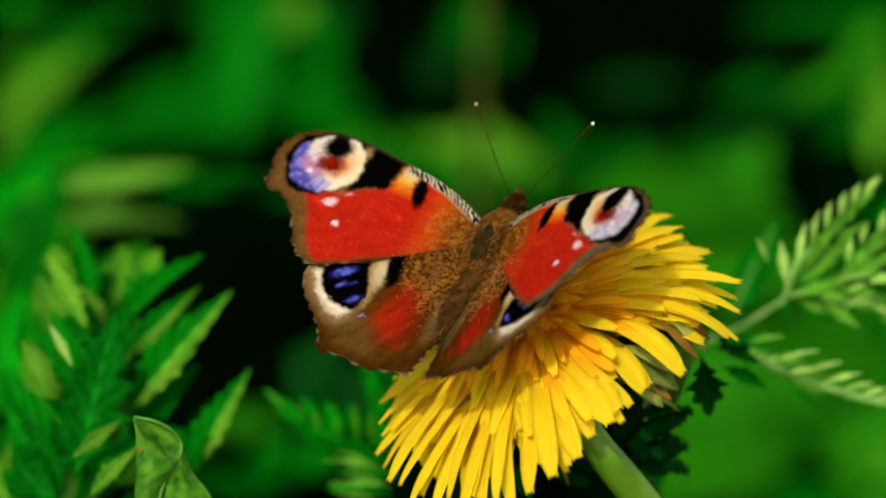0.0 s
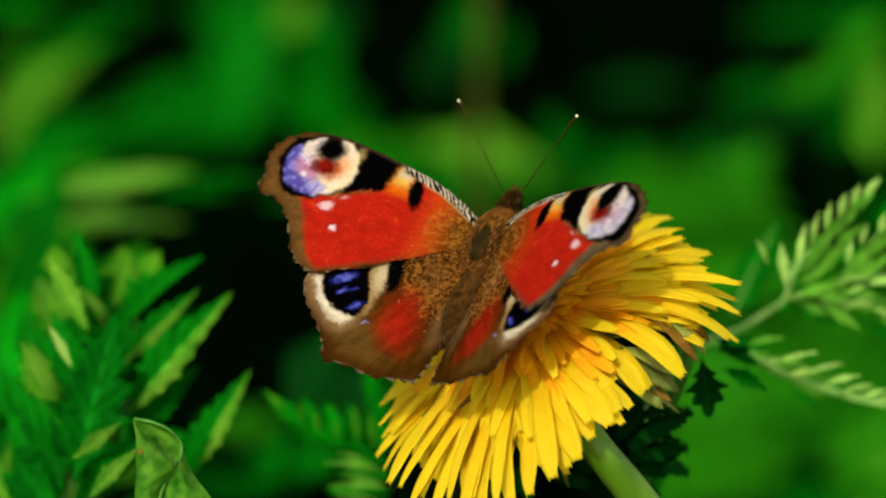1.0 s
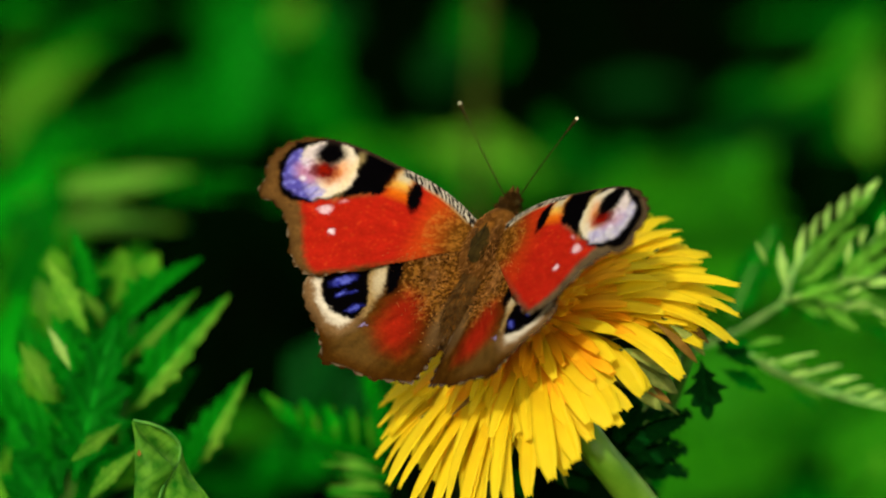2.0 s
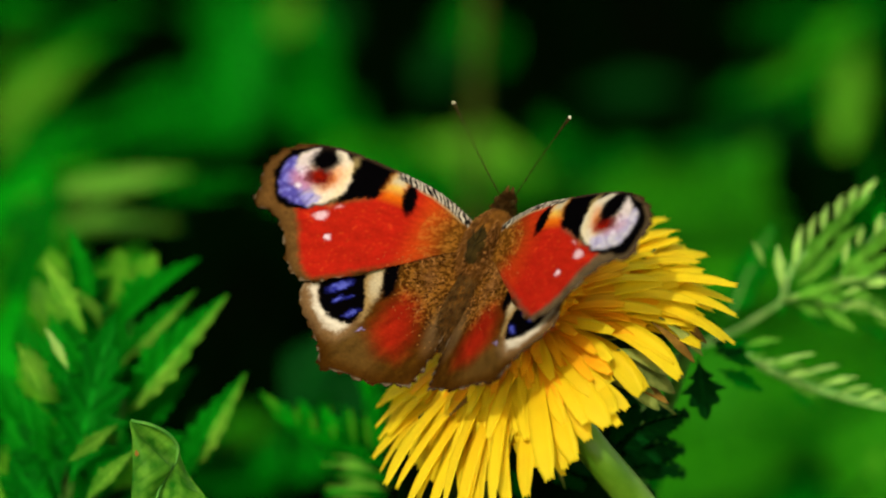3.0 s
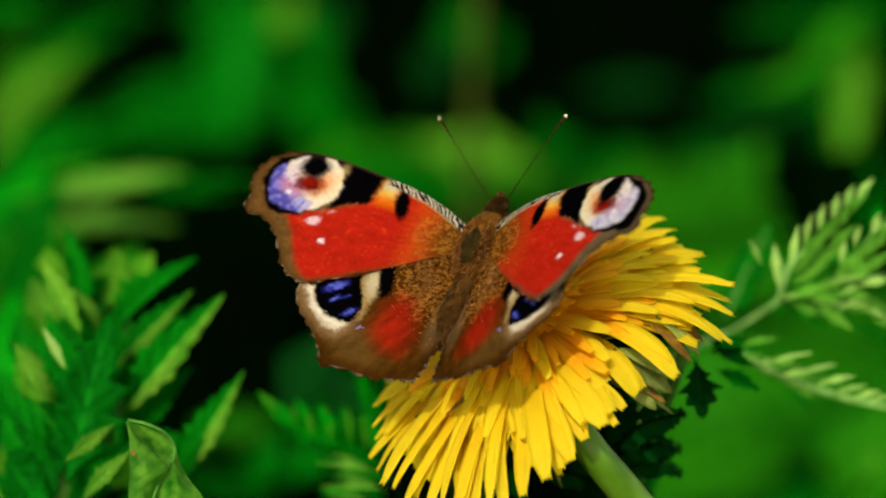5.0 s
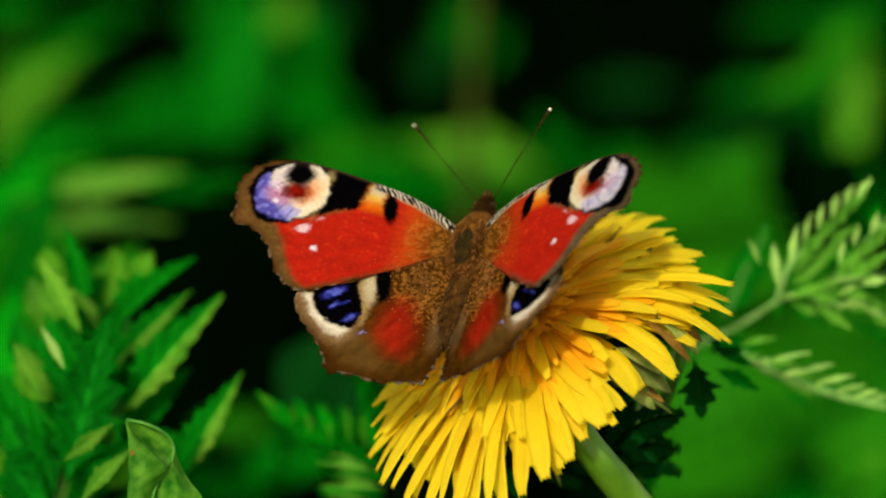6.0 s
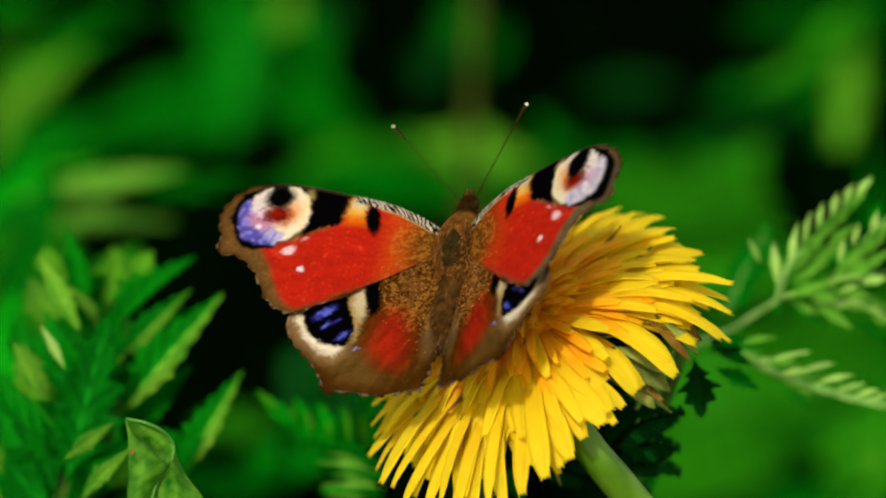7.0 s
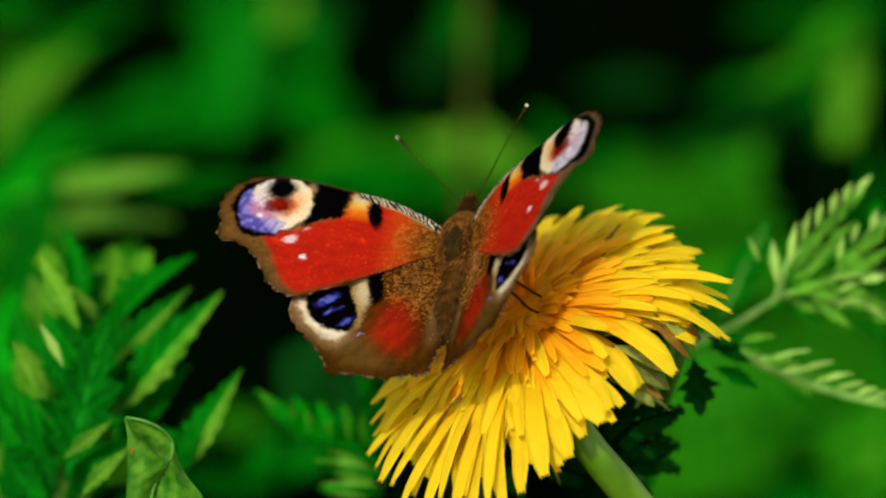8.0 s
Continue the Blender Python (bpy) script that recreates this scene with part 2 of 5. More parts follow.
def blade_mesh(name, length, width, teeth=0, tooth=0.0, fold=0.25, bend=0.1, wave=0.0, peak=0.4, thick=0.00025, n=24, across=3, blunt=0.0, seed=0):
    """A leaf along +y, its upper side to +z: folded at the midrib, bent down to its tip, toothed at the rim, with thickness."""
    rnd = random.Random(seed)
    ph = rnd.uniform(0, 6)
    verts, faces, tags = [], [], []
    cols = 2 * across + 1
    for side in (1, -1):
        for i in range(n + 1):
            s = i / n
            w = (s / peak) ** 0.75 if s < peak else ((1 - s) / (1 - peak)) ** (0.9 - 0.5 * blunt)
            w = width / 2 * max(w, 0.02 if blunt == 0 else 0.05)
            if teeth:
                saw = (s * teeth) % 1.0
                w *= 1 + tooth * (saw - 0.5) * (1 if 0.05 < s < 0.96 else 0)
            y = length * s
            z0 = -bend * length * s * s
            for j in range(-across, across + 1):
                q = j / across
                fwd = tooth * length / max(teeth, 1) * abs(q) * 0.6 if teeth else 0
                z = z0 + fold * abs(q) * w + wave * length * math.sin(9 * s + ph + 2 * q) * abs(q)
                verts.append((q * w, y + fwd * (1 - s), z + (thick / 2 * side) * (1 - 0.7 * abs(q))))
                tags.append((q, s, 0))
    per = (n + 1) * cols
    for i in range(n):
        for j in range(cols - 1):
            a = i * cols + j
            faces.append((a, a + 1, a + cols + 1, a + cols))
            b = per + a
            faces.append((b, b + cols, b + cols + 1, b + 1))
    rim = [i * cols for i in range(n + 1)] + [n * cols + j for j in range(1, cols)] + [i * cols + cols - 1 for i in range(n - 1, -1, -1)] + [j for j in range(cols - 2, 0, -1)]
    for k in range(len(rim)):
        a, b = rim[k], rim[(k + 1) % len(rim)]
        faces.append((a, b, per + b, per + a))
    return mesh_of(name, verts, faces, {"leaf": tags})


def at(u, v, z=0.0):
    """A place in the world: u right and v up in millimetres as seen in the butterfly's plane, z millimetres nearer to the lens."""
    k = (RANGE / MM - z) / (RANGE / MM)
    return STAGE @ Vector((u * k * MM, v * k * MM, z * MM))


def aim(base, tip, up, roll=0.0):
    """A pose whose +y runs from base to tip and whose +z leans to up."""
    y = (tip - base).normalized()
    x = y.cross(up).normalized()
    z = x.cross(y)
    m = Matrix((x, y, z)).transposed().to_4x4()
    return Matrix.Translation(base) @ m @ pose(0, 0, 0, 0, roll, 0)


TO_LENS = STAGE.to_3x3() @ Vector((0, 0, 1))
UP = Vector((0, 0, 1))


def thing(name, place, label, category, group=""):
    ob = new(name)
    ob.empty_display_size = 0.01
    ob.location = place
    bpy.context.view_layer.update()
    return tagged(ob, label, category, group)


def put(ob, m):
    """Sets a part's pose in the world."""
    ob.matrix_parent_inverse = Matrix.Identity(4)
    ob.matrix_basis = Matrix.Translation(-ob.parent.location) @ m if ob.parent and not ob.parent.parent else m
    return ob


# ---------------------------------------------------------------- ground
def ground():
    n, verts, faces = 90, [], []
    for i in range(n + 1):
        for j in range(n + 1):
            x, y = ((2 * k / n - 1) ** 5 * 60 + (2 * k / n - 1) * 1.2 for k in (j, i))
            near = math.exp(-(x * x + y * y) / 9)
            verts.append((x, y, near * (0.012 * noise.noise((x * 7, y * 7, 0)) + 0.005 * noise.noise((x * 31, y * 31, 3))) - 0.004))
    for i in range(n):
        for j in range(n):
            a = i * (n + 1) + j
            faces.append((a, a + 1, a + n + 2, a + n + 1))
    tagged(part("ground", mesh_of("ground", verts, faces), SOIL), "humus soil of a meadow, deep shade put into its colour", "ground", kind="structure")


ground()


# ---------------------------------------------------------------- dandelion
AXIS = (STAGE.to_3x3() @ Vector((-0.442, 0.718, 0.538))).normalized()
FLOWER = at(12.2, -9.5, -5.2)
SIDE_BENDS = 1.6


def strap_angle(rise, droop, s):
    return radians(rise - droop * s ** 1.9)


def strap_steps(n):
    return [1 - (1 - i / n) ** 1.6 for i in range(n + 1)]


def strap_end(length, rise, droop, lean):
    """Where the strap of a floret ends."""
    x = y = z = last = 0.0
    for s in strap_steps(14):
        a, step = strap_angle(rise, droop, s), length * (s - last)
        last = s
        x, y, z = x + step * lean * s * SIDE_BENDS, y + step * math.cos(a), z + step * math.sin(a)
    return Vector((x, y, z))


def floret_mesh(length, width, rise, droop, seed, hollow=0.16, sag=0.0, lean=None):
    """A strap along +y that leaves its base at the angle rise and curves down by droop, its end cut into five teeth."""
    rnd = random.Random(seed)
    n, across, verts, faces, tags = 14, 2, [], [], []
    cols = 2 * across + 1
    side_bend = (rnd.uniform(-0.2, 0.2) if lean is None else lean) + sag
    twist = rnd.uniform(-0.16, 0.16)
    for face in (1, -1):
        y = z = x0 = 0.0
        last = 0.0
        for i, s in enumerate(strap_steps(n)):
            a = strap_angle(rise, droop, s)
            step = length * (s - last)
            last = s
            y += step * math.cos(a)
            z += step * math.sin(a)
            x0 += step * side_bend * s * SIDE_BENDS
            w = width / 2 * (0.40 + 0.60 * min(1, s / 0.7)) * math.sqrt(1 - 0.84 * max(0, (s - 0.80) / 0.20) ** 2)
            for j in range(-across, across + 1):
                q = j / across
                up = hollow * w * q * q + w * q * twist * s
                end = (0.026 * length * (0.2 if j % 2 else (1.0 if j else 0.8)) * rnd.uniform(0.6, 1.2)) if i == n else 0
                verts.append((x0 + q * w, y + end * math.cos(a) - up * math.sin(a), z + end * math.sin(a) + up * math.cos(a) + face * 0.00007))
                tags.append((q, s, 0))
    per = (n + 1) * cols
    for i in range(n):
        for j in range(cols - 1):
            a = i * cols + j
            faces.append((a, a + 1, a + cols + 1, a + cols))
            faces.append((per + a, per + a + cols, per + a + cols + 1, per + a + 1))
    rim = [i * cols for i in range(n + 1)] + [n * cols + j for j in range(1, cols)] + [i * cols + cols - 1 for i in range(n - 1, -1, -1)] + [j for j in range(cols - 2, 0, -1)]
    for k in range(len(rim)):
        a, b = rim[k], rim[(k + 1) % len(rim)]
        faces.append((a, b, per + b, per + a))
    return mesh_of("floret", verts, faces, {"leaf": tags})


# rings: how many, base radius, base height, length, width, rise, droop (mm and degrees)
RINGS = [(30, 3.5, -0.6, 21.5, 2.8, 3, 42), (34, 3.4, -0.2, 20.4, 2.7, 7, 42), (40, 3.1, 0.2, 20.8, 2.3, 11, 40), (30, 2.8, 0.6, 16.4, 2.4, 16, 42),
         (30, 2.4, 1.0, 16.8, 1.8, 18, 42), (32, 2.0, 1.3, 13.6, 1.4, 26, 44), (30, 1.5, 1.6, 9.4, 1.1, 42, 36), (20, 0.9, 1.8, 6.0, 1.0, 60, 28)]
# the long florets of the rim: where each ends (right and up, mm), its width (mm) and how far it hangs over (degrees)
RIM = [(14.8, 3.9, 2.0, 20), (17.9, 4.0, 2.2, 22), (21.0, 4.5, 2.2, 18), (24.4, 3.2, 2.2, 26), (28.3, 4.2, 2.5, 20), (30.9, 1.6, 2.2, 30),
       (33.8, -0.6, 2.3, 32), (34.2, -3.5, 2.6, 34), (38.2, -4.3, 1.8, 40), (37.7, -6.3, 1.6, 48), (38.2, -8.1, 2.0, 56), (36.8, -11.4, 2.0, 66), (38.0, -11.7, 1.8, 62)]
RIM_LOW = [(34.0, -9.4, 2.4, 46), (31.0, -16.1, 3.4, 70), (26.0, -18.3, 3.6, 62), (21.9, -16.6, 2.4, 40), (21.6, -22.4, 3.4, 48), (19.2, -24.2, 2.8, 42), (17.4, -26.8, 3.1, 46), (14.2, -29.2, 3.0, 42),
           (11.2, -31.3, 2.5, 40), (9.0, -33.4, 2.1, 44), (6.9, -32.2, 1.7, 36), (5.0, -34.6, 2.0, 40), (2.6, -34.2, 1.9, 40), (0.8, -32.0, 1.5, 34), (-1.2, -34.0, 1.7, 36), (-4.0, -32.6, 1.6, 34), (-6.8, -29.8, 1.9, 30), (-8.4, -26.4, 1.6, 26), (-7.6, -24.0, 1.2, 30), (-7.9, -19.8, 1.5, 22), (-6.2, -16.8, 1.4, 18), (-2.6, -31.6, 1.5, 40), (-5.4, -30.2, 1.5, 36), (-7.4, -28.0, 1.5, 32), (3.9, -31.8, 1.6, 38), (-8.0, -22.4, 1.4, 28)]


def thin_side(out):
    """The rim is thin on the side of the stem."""
    return out.x > 0.38 and out.y < 0.12


def crowd(fl, head, rnd, many, first, spread, mat, name, label):
    """Florets too dense to tell apart, in one mesh."""
    crowd_v, crowd_f, crowd_t = [], [], []
    for k in range(many):
        count, rad, base, length, width, rise, droop = RINGS[first + k % spread]
        me = floret_mesh(length * rnd.uniform(0.70, 0.98) * MM, width * rnd.uniform(0.8, 1.0) * MM, rise - 3 + rnd.uniform(-4, 4), droop + rnd.uniform(-8, 10), 500 + k)
        w = rnd.uniform(0, 360)
        if first < 4 and rnd.random() < 0.95 and thin_side(STAGE.to_3x3().inverted() @ head.to_3x3() @ Matrix.Rotation(radians(w), 3, "Z") @ Vector((0, 1, 0))):
            w += 180
        m = pose(0, 0, 0, 0, 0, w) @ Matrix.Translation((0, rad * MM, (base - 0.25) * MM)) @ pose(0, 0, 0, rnd.uniform(-5, 4), rnd.uniform(-8, 8), rnd.uniform(-5, 5))
        o = len(crowd_v)
        crowd_v += [m @ v.co for v in me.vertices]
        crowd_f += [tuple(o + i for i in f.vertices) for f in me.polygons]
        crowd_t += [tuple(d.vector) for d in me.attributes["leaf"].data]
        bpy.data.meshes.remove(me)
    put(tagged(part(name, mesh_of(name, crowd_v, crowd_f, {"leaf": crowd_t}), mat, fl), label, kind="stuff"), head)


def dandelion():
    rnd = random.Random(5)
    foot = Vector((0.062, 0.02, 0.0))
    fl = thing("dandelion", foot, "yellow dandelion in full bloom on a thick green stem", "flower")
    turn = AXIS.to_track_quat("Z", "Y").to_matrix().to_4x4()
    head = Matrix.Translation(FLOWER) @ turn
    neck = FLOWER - 0.011 * AXIS
    path = curve_points([FLOWER - 0.004 * AXIS, neck, at(18.9, -24, 1), at(25.4, -32.2, -3), at(31.5, -40, -7), at(37, -52, -12), at(43, -70, -18), at(50, -100, -30), Vector((0.06, 0.015, 0.12)), foot - Vector((0, 0, 0.006))], 60)
    stem = part("stem", tube(path, [0.0022 + 0.00012 * math.sin(i * 0.4) for i in range(60)], 14, "stem"), STEM, fl)
    put(stem, Matrix.Identity(4))
    cup = tube([(0, 0, -0.012), (0, 0, -0.010), (0, 0, -0.007), (0, 0, -0.003), (0, 0, 0.0015), (0, 0, 0.0025)], [0.0026, 0.0045, 0.0056, 0.0056, 0.0048, 0.001], 20, "receptacle")
    put(part("receptacle", cup, BRACT, fl), head)
    bed = tube([(0, 0, z * MM) for z in (0.4, 1.8, 3.0, 4.2, 5.0, 5.5, 5.7)], [r * MM for r in (9.2, 8.6, 7.6, 6.0, 4.1, 2.0, 0.3)], 40, "floret_bed")
    soft = bed.attributes.get("leaf") or bed.attributes.new("leaf", "FLOAT_VECTOR", "POINT")
    soft.data.foreach_set("vector", [0.2, 0.35, 0.0] * len(bed.vertices))
    put(part("floret_bed", bed, PETAL_INNER, fl, "dense golden heart of the flower"), head)
    for ring, (count, low, high) in enumerate(((16, -0.004, 10), (5, -0.009, 60))):
        for k in range(count):
            w = 360 * (k + rnd.uniform(-0.25, 0.25)) / count
            me = blade_mesh("bract", (0.013 if ring == 0 else 0.009) + rnd.uniform(-0.002, 0.002), 0.0026, fold=0.3, bend=0.25 if ring == 0 else 0.6, n=10, across=2, thick=0.0004, seed=k)
            b = part("bract", me, BRACT if rnd.random() < 0.6 else BRACT_BROWN, fl)
            put(b, head @ pose(0, 0, 0, 0, 0, w) @ Matrix.Translation((0, 0.005, low)) @ pose(0, 0, 0, 35 - high + rnd.uniform(-15, 15), 0, 0))
    flat = turn.to_3x3()
    shown = STAGE.to_3x3().inverted()
    for k, (u, v, width, droop) in enumerate(RIM + RIM_LOW):
        rad, base, rise = 3.6, -0.7 + 0.4 * (k % 3), 4 + 3 * (k % 3)
        goal = Vector((u, v))
        w, length = 0.0, 22.0
        lean = 0.10 if k < 5 else 0.25 if k < 16 else (0.16, -0.12, 0.05, -0.05, 0.12, -0.02, 0.08)[k % 7]

        def end(w, length):
            p = shown @ (flat @ (Matrix.Rotation(radians(w), 3, "Z") @ (strap_end(length, rise, droop, lean) + Vector((0, rad, base)))))
            q = shown @ (FLOWER - FOCUS) / MM + p
            return Vector((q.x, q.y)) / (1 - q.z * MM / RANGE)

        w = min(range(0, 360, 5), key=lambda a: (end(a, 22.0) - goal).length)
        for _ in range(8):        # turn and length that bring its end there
            e, ew, el = end(w, length), end(w + 0.5, length), end(w, length + 0.2)
            j = Matrix((((ew.x - e.x) * 2, (el.x - e.x) * 5), ((ew.y - e.y) * 2, (el.y - e.y) * 5)))
            if abs(j.determinant()) < 1e-6:
                break
            step = j.inverted() @ (goal - e)
            w, length = w + max(-12, min(12, step.x)), max(14.0, min(30.0, length + step.y))
        ob = part("ray_floret", floret_mesh(length * MM, width * 0.98 * MM, rise, droop, 300 + k, lean=lean), PETAL, fl)
        put(ob, head @ pose(0, 0, 0, 0, 0, w) @ Matrix.Translation((0, rad * MM, base * MM)))
    for r, (count, rad, base, length, width, rise, droop) in enumerate(RINGS):
        meshes = [floret_mesh(length * f * MM, width * g * MM, rise + a, droop + b, 10 * r + i, sag=0.12 if i % 2 else -0.12)
                  for i, (f, g, a, b) in enumerate(((1, 1, 0, 0), (0.82, 1.04, 4, 10), (1.06, 0.9, -3, 5), (0.9, 1.0, 3, -6), (0.92, 1.1, 2, 4), (1.0, 0.82, 2, 14), (0.86, 0.95, 3, 8), (0.94, 0.88, -2, 12)))]
        off = rnd.uniform(0, 360)
        for k in range(count):
            w = off + 360 * (k + rnd.uniform(-0.42, 0.42)) / count
            out = shown @ flat @ Matrix.Rotation(radians(w), 3, "Z") @ Vector((0, 1, 0))
            across = (flat @ Matrix.Rotation(radians(w), 3, "Z") @ Vector((1, 0, 0))).z       # they sag to the ground
            low = across < 0 if rnd.random() < 0.85 else across > 0
            pick, tilt = rnd.choice(meshes[1::2] if low else meshes[0::2]), pose(0, 0, 0, rnd.uniform(-4, 4), rnd.uniform(-8, 8), rnd.uniform(-5, 5))
            if r < 6 and thin_side(out) and rnd.random() < (0.95, 0.95, 0.93, 0.9, 0.6, 0.3)[r]:
                continue
            ob = part("ray_floret", pick, PETAL if r < 5 else PETAL_INNER, fl)
            slim = 0.7 if out.x < 0.1 and out.y < 0 else 1.0          # crowded and slim on the far side from the stem
            put(ob, head @ pose(0, 0, 0, 0, 0, w) @ Matrix.Translation((0, rad * MM, base * MM)) @ tilt @ Matrix.Diagonal((slim, 1, 1, 1)))
    # the crowds of florets between the ones that stand out
    crowd(fl, head, rnd, 360, 0, 4, PETAL, "floret_crowd", "dense yellow florets")
    crowd(fl, head, rnd, 460, 4, 4, PETAL_INNER, "young_floret_crowd", "dense orange-yellow young florets")
    # withered florets and a broad green bract that hang from the underside
    for k, (base, tip, width, mat) in enumerate(((at(27.5, -9.0, 5), at(34.0, -14.0, 3), 1.5, BRACT_BROWN), (at(28.5, -8.4, 4), at(35.0, -13.0, 2), 1.5, BRACT), (at(29.5, -7.4, 3), at(35.4, -11.4, 1), 1.4, BRACT_BROWN),
                                                 (at(22, -13.0, 3), at(31.5, -17.6, 1), 3.4, BRACT), (at(21, -14.0, 3), at(29.5, -20.0, 1), 3.2, BRACT), (at(23, -12.6, 4), at(32.5, -15.4, 2), 3.0, BRACT), (at(22, -15.0, 2), at(30.6, -19.0, 0), 1.8, BRACT_BROWN))):
        me = blade_mesh("bract", (tip - base).length, width * MM, fold=0.35, bend=0.2, n=12, across=2, thick=0.0004, peak=0.6, blunt=0.6, seed=70 + k)
        put(part("bract", me, mat, fl), aim(base, tip, (TO_LENS + 0.8 * UP).normalized()))
    for k in range(26):
        w, r = rnd.uniform(0, 360), 1.6 * math.sqrt(rnd.random())
        lean = pose(0, 0, 0, 0, 0, w) @ Matrix.Translation((0, r * MM, 0.0022)) @ pose(0, 0, 0, rnd.uniform(-28, -4), 0, 0)
        st = tube([(0, 0, 0), (0.0001, 0.0002, 0.004), (0, 0, 0.008)], [0.0005, 0.0004, 0.00035], 6, "stamen")
        put(part("stamen", st, PETAL_INNER, fl), head @ lean)
    return fl


dandelion()


# ---------------------------------------------------------------- butterfly
def poly_distance(p, poly):
    """Signed distance of the points p to a polygon, negative inside."""
    a = np.asarray(poly, float)
    b = np.roll(a, -1, 0)
    d, inside = np.full(len(p), 1e9), np.zeros(len(p), bool)
    for (x0, y0), (x1, y1) in zip(a, b):
        e, w = np.array((x1 - x0, y1 - y0)), p - (x0, y0)
        k = np.clip((w @ e) / (e @ e), 0, 1)[:, None]
        d = np.minimum(d, np.hypot(*(w - k * e).T))
        cross = ((y0 > p[:, 1]) != (y1 > p[:, 1])) & (p[:, 0] < (x1 - x0) * (p[:, 1] - y0) / ((y1 - y0) or 1e-9) + x0)
        inside ^= cross
    return np.where(inside, -d, d)


def oval_distance(p, x, y, rx, ry, turn=0.0):
    c, s = math.cos(radians(turn)), math.sin(radians(turn))
    q = p - (x, y)
    a, b = (q[:, 0] * c + q[:, 1] * s) / rx, (-q[:, 0] * s + q[:, 1] * c) / ry
    return (np.hypot(a, b) - 1) * min(rx, ry)


LATTICE = np.random.RandomState(3).rand(64, 64)


def mottle(p, scale):
    """Smooth noise over a plane, 0 to 1."""
    q = p * scale
    i = np.floor(q).astype(int)
    f = q - i
    f = f * f * (3 - 2 * f)
    g = lambda a, b: LATTICE[(i[:, 0] + a) % 64, (i[:, 1] + b) % 64]
    return (g(0, 0) * (1 - f[:, 0]) + g(1, 0) * f[:, 0]) * (1 - f[:, 1]) + (g(0, 1) * (1 - f[:, 0]) + g(1, 1) * f[:, 0]) * f[:, 1]


def lay(col, dist, colour, soft=0.25, strength=1.0):
    """Lays a colour where dist is negative, with a soft rim."""
    k = np.clip(0.5 - dist / (2 * soft), 0, 1)
    k = (k * k * (3 - 2 * k) * strength)[:, None]
    return col * (1 - k) + np.asarray(colour) * k


BROWN, UMBER, RED, ORANGE = (0.078, 0.036, 0.009), (0.018, 0.007, 0.001), (0.245, 0.008, 0.003), (0.42, 0.085, 0.003)
BLACK, CREAM, YELLOW, LILAC, BLUE, WHITE = (0.0008, 0.0006, 0.0008), (0.34, 0.28, 0.17), (0.44, 0.27, 0.045), (0.050, 0.042, 0.21), (0.016, 0.019, 0.19), (0.44, 0.38, 0.44)

# outlines from the hinge outward (x) and along the body (y), millimetres
FORE = [(0.4, 5.0), (4.5, 6.9), (7.4, 7.9), (10.6, 8.5), (13.6, 8.9), (17.6, 9.3), (20.8, 9.4), (23.2, 9.1), (26.5, 8.1), (28.8, 6.6), (30.0, 5.0), (30.4, 3.6), (30.0, 1.6), (29.5, -1.3),
        (27.3, -1.6), (25.3, -3.0), (23.7, -5.2), (22.2, -8.0), (20.5, -9.8), (18.4, -10.5), (15.2, -9.0), (8.3, -4.3), (3.2, -0.4), (-0.5, 2.3)]
HIND = [(1.5, 2.0), (8.7, -1.3), (15.2, -4.6), (18.8, -8.2), (19.2, -11.0), (18.0, -13.2), (16.0, -15.4), (14.3, -17.5), (13.2, -20.1), (9.9, -20.1), (6.1, -20.7),
        (2.9, -20.1), (0.9, -19.8), (0.2, -17.9), (-0.6, -13.9), (-1.0, -8.5), (-0.9, -1.7)]


def jitter(p, coarse, fine):
    return p + coarse * np.stack([mottle(p, 1.3) - 0.5, mottle(p + 7, 1.3) - 0.5], 1) + fine * np.stack([mottle(p, 4.1) - 0.5, mottle(p + 9, 4.1) - 0.5], 1)


def streaks(p, col, hub, amount):
    """Rows of scales that run out from the hinge."""
    q = p - np.asarray(hub)
    lines = mottle(np.stack([np.arctan2(q[:, 1], q[:, 0]) * 26 + 40, np.hypot(q[:, 0], q[:, 1]) * 0.5], 1), 1.0)
    return col * (1 + amount * 2 * (lines - 0.5))[:, None]


